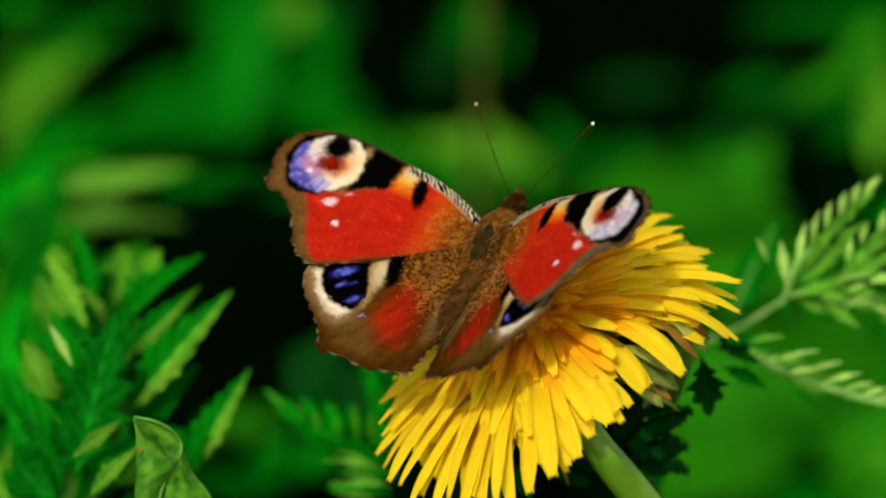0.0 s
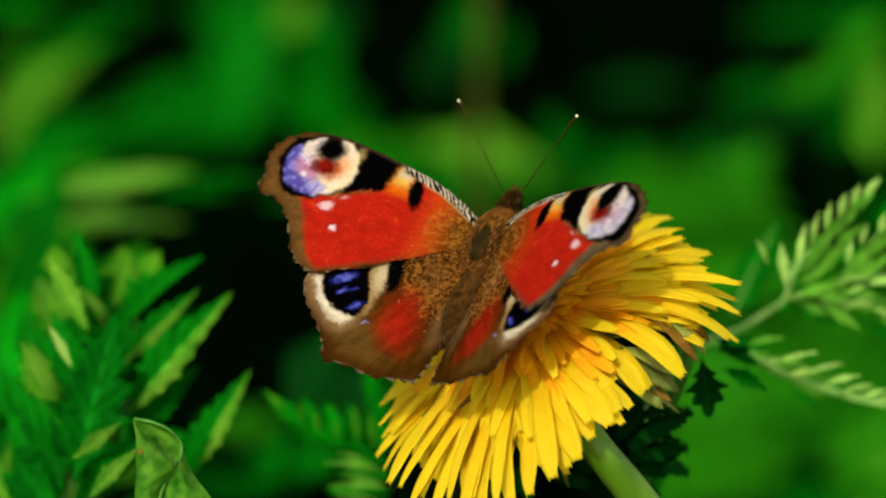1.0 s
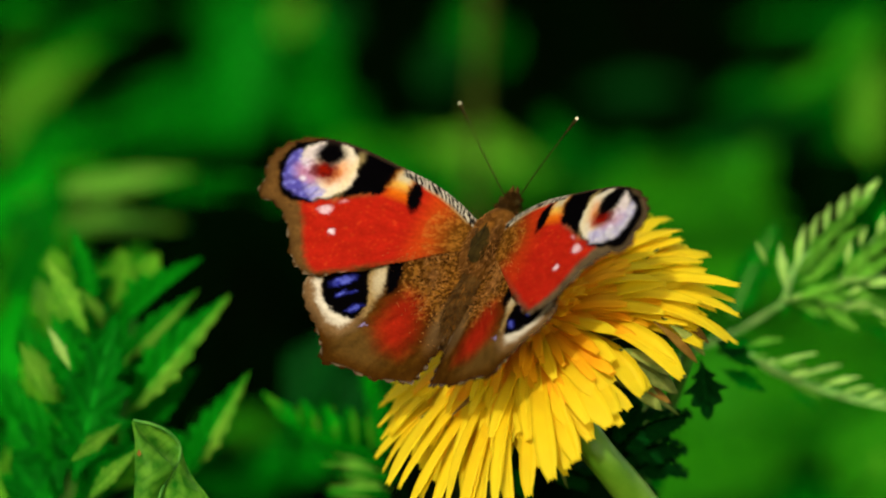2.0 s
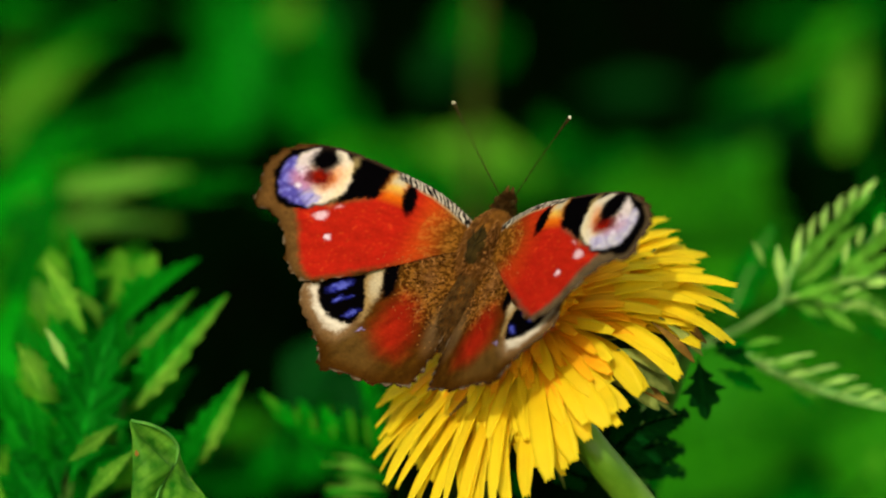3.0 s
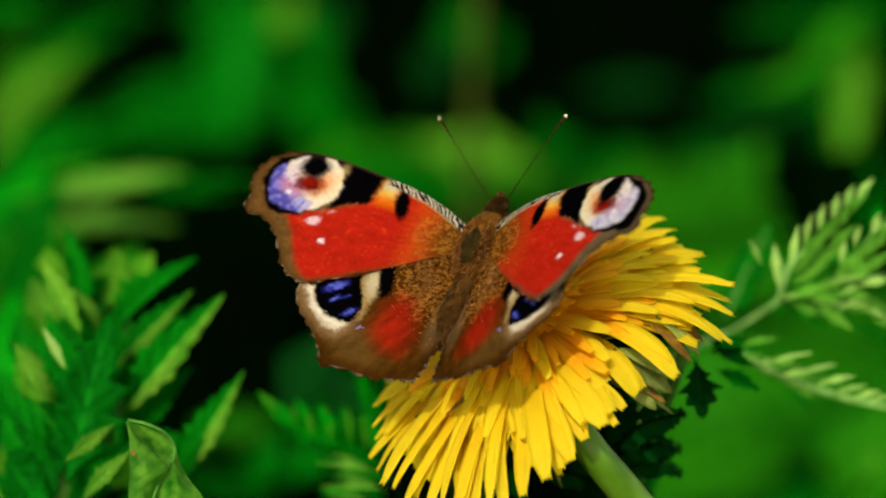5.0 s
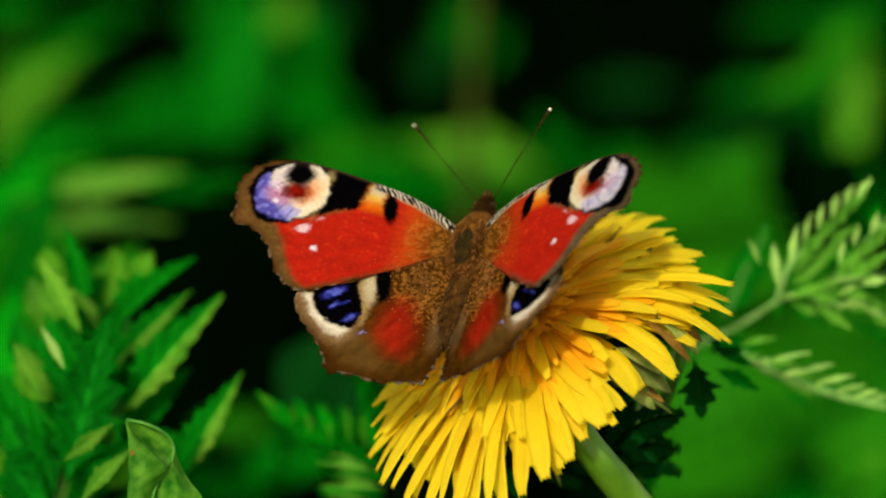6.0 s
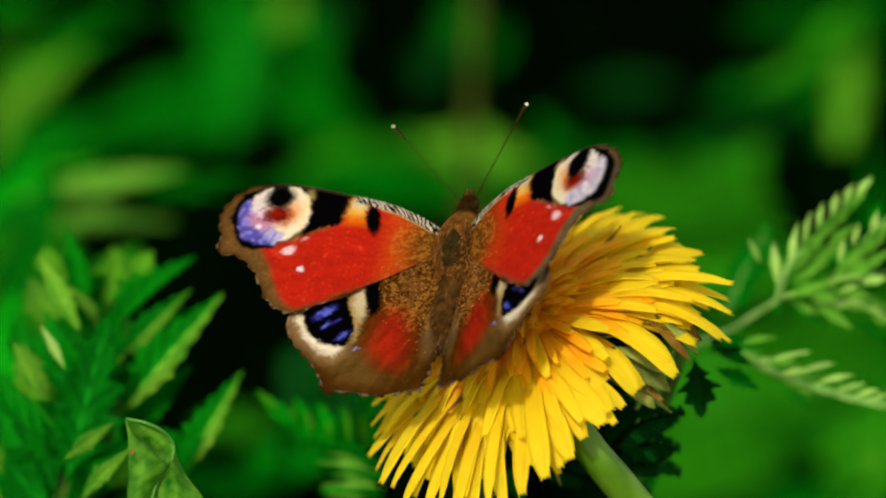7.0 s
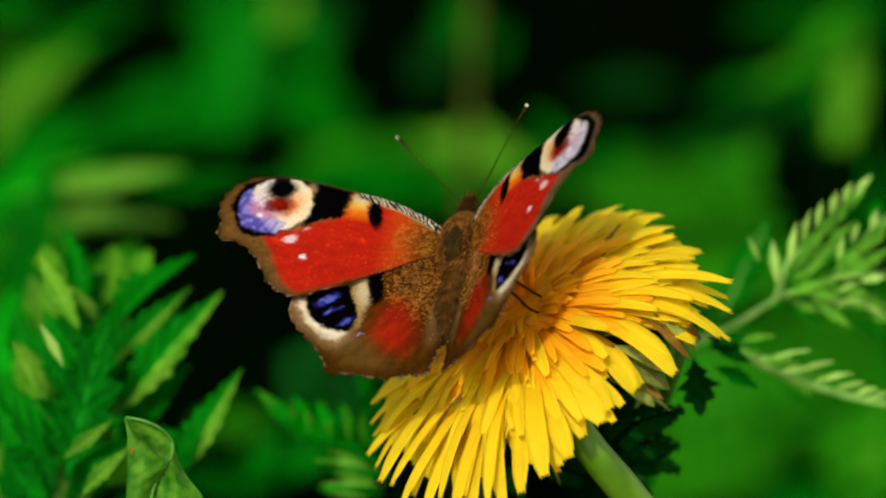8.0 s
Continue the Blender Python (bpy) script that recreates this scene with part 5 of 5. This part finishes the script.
    pl = thing("shaded_herb", root, "herb with cut leaves, the dandelion's shade put into their colour", "herb", "wild herbs")
    knot = at(32.4, -12.6, -14)
    stalk(pl, [root - Vector((0, 0, 0.004)), Vector((0.06, 0.05, 0.16)), at(24.7, -33.7, -34), at(28.3, -23.4, -26), knot], 0.0014, 0.0008)
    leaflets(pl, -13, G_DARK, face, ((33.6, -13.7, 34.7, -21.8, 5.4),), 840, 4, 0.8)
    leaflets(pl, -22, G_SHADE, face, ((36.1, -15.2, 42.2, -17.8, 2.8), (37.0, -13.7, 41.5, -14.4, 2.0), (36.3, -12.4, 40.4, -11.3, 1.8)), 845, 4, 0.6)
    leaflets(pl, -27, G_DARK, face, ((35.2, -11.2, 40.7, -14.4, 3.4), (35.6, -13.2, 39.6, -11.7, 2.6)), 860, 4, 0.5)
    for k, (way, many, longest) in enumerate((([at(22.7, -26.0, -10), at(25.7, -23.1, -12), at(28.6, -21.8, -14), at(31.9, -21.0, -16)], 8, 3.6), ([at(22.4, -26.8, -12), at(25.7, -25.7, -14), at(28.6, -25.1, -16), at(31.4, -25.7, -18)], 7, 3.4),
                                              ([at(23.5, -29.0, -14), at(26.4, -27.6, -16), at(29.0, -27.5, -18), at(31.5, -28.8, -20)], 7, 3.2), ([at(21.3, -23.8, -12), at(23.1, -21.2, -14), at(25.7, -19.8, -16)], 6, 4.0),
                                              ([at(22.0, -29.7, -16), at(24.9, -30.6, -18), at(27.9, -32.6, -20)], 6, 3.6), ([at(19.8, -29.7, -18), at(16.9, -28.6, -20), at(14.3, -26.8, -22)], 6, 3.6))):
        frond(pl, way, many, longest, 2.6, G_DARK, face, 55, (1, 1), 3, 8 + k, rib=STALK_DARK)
    frond(pl, [at(27.1, -32.0, -60), at(25.7, -29.0, -62), at(23.5, -26.0, -64)], 7, 5.0, 3.0, G_FERN, face, 55, (1, 1), 3, 17)
    leaflets(pl, -20, G_SHADE, face, ((13.2, -24.6, 16.9, -29.8, 3.3), (9.5, -28.2, 11.7, -32.6, 3.0)), 850, 3, 0.1)
    # blurred feathered leaves between the two plants
    root = Vector((0.0, 0.055, 0.0))
    pl = thing("feathery_herb", root, "green herb with fern-like leaves behind the dandelion", "herb", "wild herbs")
    mid = at(-6.2, -26.2, -46)
    stalk(pl, [root - Vector((0, 0, 0.004)), Vector((0.0, 0.05, 0.15)), at(-4.8, -33.1, -52), mid], 0.0010, 0.0005, STALK_DARK)
    stalk(pl, [mid, at(-13.0, -26.0, -46), at(-17.3, -23.8, -48), at(-22.6, -18.7, -50)], 0.0002, 0.0001, STALK_DARK, 24, "midrib")
    leaflets(pl, -48, G_MID, lit, ((-17.1, -24.1, -23.3, -17.8, 2.5), (-13.0, -25.9, -20.4, -21.1, 3.3), (-9.4, -27.4, -17.1, -23.3, 3.8), (-6.4, -28.1, -13.8, -25.2, 4.1), (-13.0, -25.2, -15.2, -19.7, 2.8), (-10.1, -25.9, -12.3, -20.0, 3.0), (-7.2, -26.6, -9.7, -20.8, 3.0), (-16.0, -23.7, -18.2, -18.9, 2.3)), 870, 5)
    leaflets(pl, -44, G_LIGHT, lit, ((-13.6, -24.6, -14.4, -19.7, 1.1), (-11.0, -25.2, -11.7, -20.2, 1.1), (-8.9, -25.9, -9.7, -21.1, 1.1), (-16.0, -23.8, -16.8, -20.6, 0.9), (-18.2, -22.6, -18.8, -19.7, 0.8), (-20.4, -20.9, -23.0, -18.0, 1.0)), 880)
    leaflets(pl, -42, G_LIME, lit, ((-7.2, -28.7, -15.1, -26.8, 1.2), (-9.0, -27.8, -13.9, -25.9, 0.8), (-6.4, -30.7, -14.9, -29.9, 1.3), (-7.9, -30.0, -13.0, -28.7, 0.8), (-8.3, -32.5, -13.8, -31.2, 1.2)), 885)
    leaflets(pl, -47, G_MID, lit, ((-5.7, -29.6, -13.8, -28.5, 3.3), (-6.4, -31.8, -15.2, -30.7, 3.3), (-7.9, -15.2, -10.1, -19.4, 3.5), (-6.4, -18.6, -9.4, -22.2, 3.0)), 890)
    frond(pl, [at(-4.0, -24.3, -58), at(-5.5, -20.7, -60), at(-7.3, -17.7, -62), at(-9.2, -14.1, -64)], 9, 6.4, 3.0, G_FERN, lit, 50, (1, 1), 4, 15, rib=STALK_DARK)


wild_plant()
curled_leaf()
herbs_round_flower()


# ---------------------------------------------------------------- meadow behind, out of focus
SWAY = []


def far_off(place, length, width):
    """The leaves at the back stand a good way behind the flower."""
    deep = -(STAGE.inverted() @ place).z
    grow = (RANGE + deep * (1.75 if deep > 0.2 else 1.0)) / (RANGE + deep)
    return EYE + (place - EYE) * grow, length * grow, width * grow


def meadow_plant(spots, seed, label, swaying=False):
    """Broad leaves on stalks that rise from one root; each spot: place, length, width (mm), lean (degrees), material."""
    rnd = random.Random(seed)
    spots = [(*far_off(place, length, width), lean, mat) for place, length, width, lean, mat in spots]
    mean = sum((s[0] for s in spots), Vector()) / len(spots)
    root = Vector((mean.x + rnd.uniform(-0.02, 0.02), mean.y + 0.05, 0.0))
    pl = thing("meadow_plant", root, label, "plant", "meadow plants")
    for k, (place, length, width, lean, mat) in enumerate(spots):
        side = STAGE.to_3x3() @ Vector((math.cos(radians(lean)), math.sin(radians(lean)), 0))
        side = (side + TO_LENS * rnd.uniform(-0.3, 0.3)).normalized()
        base, tip = place - side * length / 2 * MM, place + side * length / 2 * MM
        facing = (UP + TO_LENS * 0.9 + Vector((rnd.uniform(-0.3, 0.1), 0, 0))).normalized()
        leaflet(pl, base, tip, width, mat, facing, rnd.uniform(-15, 15), 7, 0.15, 0.2, 0.12, 0.45, seed + k, "leaf", 20)
        stalk(pl, [root + Vector((rnd.uniform(-0.006, 0.006), rnd.uniform(-0.006, 0.006), -0.004)), root.lerp(base, 0.5) + Vector((0, 0.02, 0)), base], 0.0008, 0.0005, STALK_DARK, n=10)
    if swaying:
        SWAY.append(pl)
    return pl


# near-black green that paints the deep shade between the plants
DEEP_SHADE = leaf_material("deep shade green", (0.0002, 0.0015, 0.0002), (0.0005, 0.005, 0.0004), (0.0002, 0.003, 0.0002), gloss=0.0)
GREEN, LIME = "broad deep green meadow leaves, out of focus", "yellow-green meadow leaves in sunlight, out of focus"
meadow_plant([(at(-25.3, 24.8, -290), 40, 18, 80, G_DEEP),
              (at(-22.4, 19.0, -306), 45, 16, 10, G_MID),
              (at(-32.6, 21.9, -322), 33, 8, 10, G_DEEP),
              (at(-37.0, 19.0, -298), 41, 6, 20, G_MID),
              (at(-48.1, 26.3, -314), 33, 6, 30, G_MID),
              (at(-55.4, 32.2, -290), 24, 5, 0, G_MID),
              (at(-42.2, 32.5, -306), 32, 3, 0, G_DEEP),
              (at(-28.6, 30.7, -322), 20, 15, 90, G_DEEP),
              (at(-14.7, 17.9, -298), 32, 15, -30, G_MID),
              (at(-16.1, 27.0, -314), 28, 10, -70, G_DEEP),
              (at(-43.7, 14.0, -290), 46, 5, 12, G_MID),
              (at(-52.5, 11.6, -306), 32, 14, 40, G_MID),
              (at(-49.5, 17.9, -322), 31, 4, 25, G_DEEP),
              (at(-31.9, 15.9, -298), 37, 7, 5, G_DEEP),
              (at(-55.4, 8.7, -314), 25, 15, 50, G_MID)], 100, GREEN)
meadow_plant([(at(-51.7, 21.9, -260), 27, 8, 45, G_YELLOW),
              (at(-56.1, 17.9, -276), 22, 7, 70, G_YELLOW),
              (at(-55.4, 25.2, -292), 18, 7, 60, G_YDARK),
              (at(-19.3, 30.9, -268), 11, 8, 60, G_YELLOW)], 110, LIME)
meadow_plant([(at(-42.9, 9.3, -180), 34, 6, 14, G_LIME),
              (at(-42.2, 4.3, -196), 26, 6, 5, G_LIME),
              (at(-49.2, 0.6, -212), 14, 7, 70, G_YDARK),
              (at(-54.7, 6.1, -188), 20, 16, 60, G_MID),
              (at(-32.6, 8.7, -204), 18, 4, 5, G_DEEP),
              (at(-27.5, 9.6, -180), 16, 2, 5, G_DEEP),
              (at(-48.1, 10.9, -196), 17, 3, 15, G_YDARK)], 120, LIME)
meadow_plant([(at(-56.8, -8.7, -160), 36, 11, 85, G_YDARK),
              (at(-53.1, 3.0, -170), 22, 12, 60, G_DEEP),
              (at(-49.5, -8.7, -140), 23, 14, 70, G_YDARK),
              (at(-42.1, -4.3, -140), 17, 11, 60, G_YDARK),
              (at(-53.1, -2.9, -150), 26, 12, 75, G_DEEP)], 130, GREEN)
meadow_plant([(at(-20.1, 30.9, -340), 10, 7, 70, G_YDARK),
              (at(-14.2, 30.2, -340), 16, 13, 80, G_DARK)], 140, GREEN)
meadow_plant([(at(5.5, 13.0, -240), 27, 14, -8, G_YELLOW),
              (at(-2.9, 13.5, -256), 24, 10, 15, G_YDARK),
              (at(12.5, 10.5, -272), 26, 12, -15, G_YDARK),
              (at(16.5, 15.7, -248), 13, 12, 60, G_DEEP),
              (at(-9.9, 11.6, -264), 31, 13, 10, G_YDARK),
              (at(-6.2, 9.1, -240), 43, 14, 0, G_DEEP),
              (at(7.7, 8.7, -256), 49, 14, 5, G_YDARK),
              (at(-14.3, 8.7, -272), 29, 10, 10, G_DEEP)], 150, LIME)
meadow_plant([(at(31.6, 7.1, -225), 42, 22, 0, G_YDARK),
              (at(34.2, 1.4, -241), 39, 19, 8, G_YDARK),
              (at(21.7, 10.9, -257), 30, 15, 10, G_DEEP),
              (at(29.0, 13.2, -233), 37, 7, 3, G_DEEP),
              (at(38.6, 9.1, -249), 21, 17, 60, G_YDARK),
              (at(38.6, -3.0, -225), 44, 18, 10, G_YDARK),
              (at(27.5, 0.6, -241), 38, 17, 0, G_YDARK),
              (at(56.5, 6.5, -257), 20, 7, 85, G_DEEP),
              (at(44.1, -2.3, -233), 25, 10, 30, G_YDARK)], 160, GREEN)
# the near-black leaves here are added to paint the shaded gaps
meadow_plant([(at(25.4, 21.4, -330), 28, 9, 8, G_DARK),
              (at(17.5, 17.6, -222), 24, 13, -25, DEEP_SHADE),
              (at(29.0, 16.0, -222), 20, 11, 10, DEEP_SHADE),
              (at(52.0, 9.4, -205), 15, 20, 60, DEEP_SHADE),
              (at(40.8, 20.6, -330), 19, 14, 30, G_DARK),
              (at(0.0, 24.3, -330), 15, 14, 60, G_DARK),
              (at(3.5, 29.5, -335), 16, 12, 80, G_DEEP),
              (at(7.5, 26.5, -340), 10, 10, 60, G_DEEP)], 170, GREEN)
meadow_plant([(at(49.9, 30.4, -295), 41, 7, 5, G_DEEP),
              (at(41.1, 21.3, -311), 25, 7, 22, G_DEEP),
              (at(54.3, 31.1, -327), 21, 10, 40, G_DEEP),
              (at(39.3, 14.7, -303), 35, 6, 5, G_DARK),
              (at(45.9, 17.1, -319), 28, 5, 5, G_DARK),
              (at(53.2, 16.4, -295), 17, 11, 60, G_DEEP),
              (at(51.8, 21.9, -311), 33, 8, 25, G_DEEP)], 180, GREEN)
meadow_plant([(at(51.8, 23.0, -225), 28, 6, 27, G_YDARK),
              (at(57.3, 19.3, -241), 30, 8, 80, G_YELLOW),
              (at(57.3, 13.5, -257), 22, 7, 85, G_YDARK),
              (at(55.4, 27.4, -233), 18, 6, 40, G_YDARK)], 190, LIME, True)
meadow_plant([(at(45.2, -15.3, -230), 52, 31, 10, G_YDARK),
              (at(37.1, -26.4, -220), 46, 29, 30, G_YDARK),
              (at(34.9, -18.3, -225), 33, 24, 70, G_YDARK),
              (at(55.5, -12.4, -240), 34, 20, 60, G_DEEP),
              (at(47.4, -33.0, -225), 47, 14, -10, G_DEEP),
              (at(57.0, -26.4, -210), 28, 24, 70, G_YDARK),
              (at(46.7, -22.3, -225), 27, 14, -20, G_DEEP),
              (at(51.8, -7.3, -235), 43, 25, 10, G_YDARK),
              (at(40.1, -21.9, -250), 53, 35, 40, G_YDARK),
              (at(52.6, -20.5, -250), 42, 32, 20, G_MID),
              (at(56.6, -27.5, -170), 6, 4, 70, G_LIGHT)], 200, LIME)
meadow_plant([(at(-16.4, -15.3, -140), 19, 13, 60, G_DARK),
              (at(-25.2, -22.6, -205), 18, 10, 5, G_YDARK),
              (at(-13.5, -20.5, -150), 24, 14, 20, G_DEEP),
              (at(-26.7, -30.0, -160), 24, 9, 0, G_DEEP),
              (at(-17.9, -26.4, -150), 26, 12, 10, G_DEEP),
              (at(-9.8, -17.5, -130), 15, 10, 50, G_DARK),
              (at(-23.0, -30.0, -150), 24, 8, 10, G_DEEP)], 210, GREEN)
meadow_plant([(at(-49.5, -16.1, -90), 27, 13, 75, G_DEEP),
              (at(-54.6, -26.4, -90), 23, 12, 60, G_DEEP),
              (at(-41.4, -24.1, -90), 23, 12, 60, G_DEEP),
              (at(-45.1, -9.5, -100), 22, 14, 80, G_MID),
              (at(-35.5, -28.6, -90), 21, 8, 40, G_DEEP),
              (at(-37.7, -13.1, -100), 20, 6, 50, G_DEEP),
              (at(-56.1, -13.1, -100), 22, 11, 85, G_MID),
              (at(-48.7, -30.0, -95), 27, 13, 20, G_DEEP),
              (at(-56.4, -30.0, -80), 12, 8, 60, G_YELLOW)], 220, GREEN)


def dry_stalk():
    """An old stalk that stands among the leaves behind."""
    top, low = at(6.2, 44.1, -330), at(4.5, 15.5, -330)
    root = Vector((low.x + 0.01, low.y - 0.02, 0.0))
    pl = thing("dry_stalk", root, "olive-brown dry stalk behind the butterfly, out of focus", "stalk")
    stalk(pl, [root - Vector((0, 0, 0.004)), low, top], 0.0021, 0.0017, STALK_BROWN, 30)


dry_stalk()


def grass():
    """Low growth over the soil behind the flower, deep shade put into its near-black colour."""
    rnd = random.Random(9)
    verts, faces = [], []
    for _ in range(9000):
        x, y = rnd.uniform(-0.9, 0.9), rnd.uniform(0.25, 2.2)
        h, w, a = rnd.uniform(0.03, 0.12), rnd.uniform(0.002, 0.005), rnd.uniform(0, 6.3)
        dx, dy, lx, ly = math.cos(a) * w, math.sin(a) * w, rnd.uniform(-0.03, 0.03), rnd.uniform(-0.03, 0.03)
        i = len(verts)
        for f, g in ((0, 1), (0.5, 0.8), (0.8, 0.45)):
            cx, cy, cz = x + lx * f * f, y + ly * f * f, h * f - 0.01
            verts += [(cx - dx * g, cy - dy * g, cz), (cx + dx * g, cy + dy * g, cz)]
        verts.append((x + lx, y + ly, h - 0.01))
        faces += [(i, i + 1, i + 3, i + 2), (i + 2, i + 3, i + 5, i + 4), (i + 4, i + 5, i + 6)]
    tagged(part("grass", mesh_of("grass", verts, faces, {"leaf": [(0.5, 0.5, 0)] * len(verts)}), DEEP_SHADE), "low grass over the soil, deep shade put into its colour", "grass", kind="stuff")


grass()


# ---------------------------------------------------------------- what moves
def motions():
    # the butterfly turns on the flower: seconds, place (mm) and turn (degrees) before the lens
    body = [(0, 4.97, -1.43, 0.46, -28.4, -27.2, -16.6), (0.5, 4.86, -1.43, 0.57, -28.2, -28.8, -15.0), (1, 4.91, -1.27, 0.91, -26.6, -28.0, -13.4),
            (1.5, 4.96, -1.25, 0.58, -27.1, -30.3, -12.6), (3, 4.73, -1.37, 1.20, -25.1, -25.9, -14.3), (3.5, 4.81, -1.34, 1.51, -28.6, -28.4, -12.2),
            (4, 4.74, -1.32, 1.24, -29.1, -27.6, -12.1), (4.5, 4.64, -1.53, 1.35, -31.5, -27.7, -10.2), (6, 3.96, -1.65, 1.13, -35.5, -23.3, -2.4),
            (6.5, 2.70, -1.95, 1.78, -35.4, -22.5, -0.1), (7, 2.42, -1.97, 2.16, -33.5, -20.0, -0.2), (7.5, 2.62, -1.72, 2.89, -37.9, -21.0, 0.5),
            (8, 2.82, -1.65, 2.31, -41.3, -18.8, 2.9)]
    walk(BUTTERFLY, [(t, STAGE @ pose(x * MM, y * MM, z * MM, a, b, c)) for t, x, y, z, a, b, c in body])
    # how far the wings of the two sides are raised
    # left fore, left hind, right fore, right hind
    lift = [(0, 17.8, 16.3, 40.1, 39.3), (0.5, 20.4, 18.3, 38.4, 37.5), (1, 23.0, 21.2, 38.9, 37.4), (1.5, 24.3, 22.8, 36.1, 34.3),
            (3, 15.7, 14.3, 37.2, 34.9), (3.5, 17.6, 16.5, 33.3, 30.6), (4, 19.1, 18.2, 35.1, 32.8), (4.5, 19.8, 19.4, 33.7, 31.6),
            (6, 25.3, 24.8, 37.8, 35.5), (6.5, 17.3, 16.7, 37.8, 36.0), (7, 16.6, 14.4, 41.6, 40.4), (7.5, 27.1, 23.3, 49.8, 49.5),
            (8, 23.0, 19.8, 48.5, 48.4)]
    for s, fore, hind in WINGS:
        for k, w in enumerate((fore, hind)):
            walk(w, [(row[0], pose(s * HINGE * MM, 0, 0, TILT[s, k][0], row[1 + k] if s < 0 else -row[3 + k], s * TILT[s, k][1])) for row in lift])
    # the way each antenna points
    ways = {-1: [(0, -0.66, 0.70, 0.25), (0.5, -0.64, 0.68, 0.34), (1, -0.67, 0.64, 0.38), (1.5, -0.66, 0.65, 0.37), (3, -0.68, 0.65, 0.33), (3.5, -0.68, 0.65, 0.33), (4, -0.69, 0.64, 0.33),
                  (4.5, -0.70, 0.66, 0.29), (6, -0.72, 0.62, 0.30), (6.5, -0.71, 0.64, 0.31), (7, -0.71, 0.65, 0.26), (7.5, -0.72, 0.65, 0.25), (8, -0.70, 0.69, 0.19)],
            1: [(0, 0.53, 0.65, 0.55), (0.5, 0.51, 0.63, 0.59), (1, 0.51, 0.61, 0.61), (1.5, 0.55, 0.61, 0.58), (3, 0.48, 0.61, 0.63), (3.5, 0.52, 0.62, 0.58), (4, 0.52, 0.62, 0.59),
                (4.5, 0.53, 0.62, 0.58), (6, 0.53, 0.67, 0.52), (6.5, 0.54, 0.67, 0.51), (7, 0.50, 0.69, 0.52), (7.5, 0.52, 0.64, 0.57), (8, 0.54, 0.59, 0.60)]}
    for s, an in FEELERS:
        walk(an, [(t, aim(Vector((s * 0.0007, 0.0099, -0.0002)), Vector((s * 0.0007, 0.0099, -0.0002)) + Vector((x, y, z)), Vector((0, -0.3, 1)))) for t, x, y, z in ways[s]])
    # leaves that the wind moves behind
    for pl in SWAY:
        home = pl.location.copy()
        walk(pl, [(t, Matrix.Translation(home + STAGE.to_3x3() @ Vector((x * MM, y * MM, 0)))) for t, x, y in
                  ((0, 0, 0), (0.5, -1, 2), (1, -2, 1), (1.5, -1.5, 0.5), (3, -8, 3), (4, -8, 3), (4.5, -7, 3), (6, -5, 1), (6.5, -4, 1), (7, -7, 3), (8, -7, 3))])


motions()
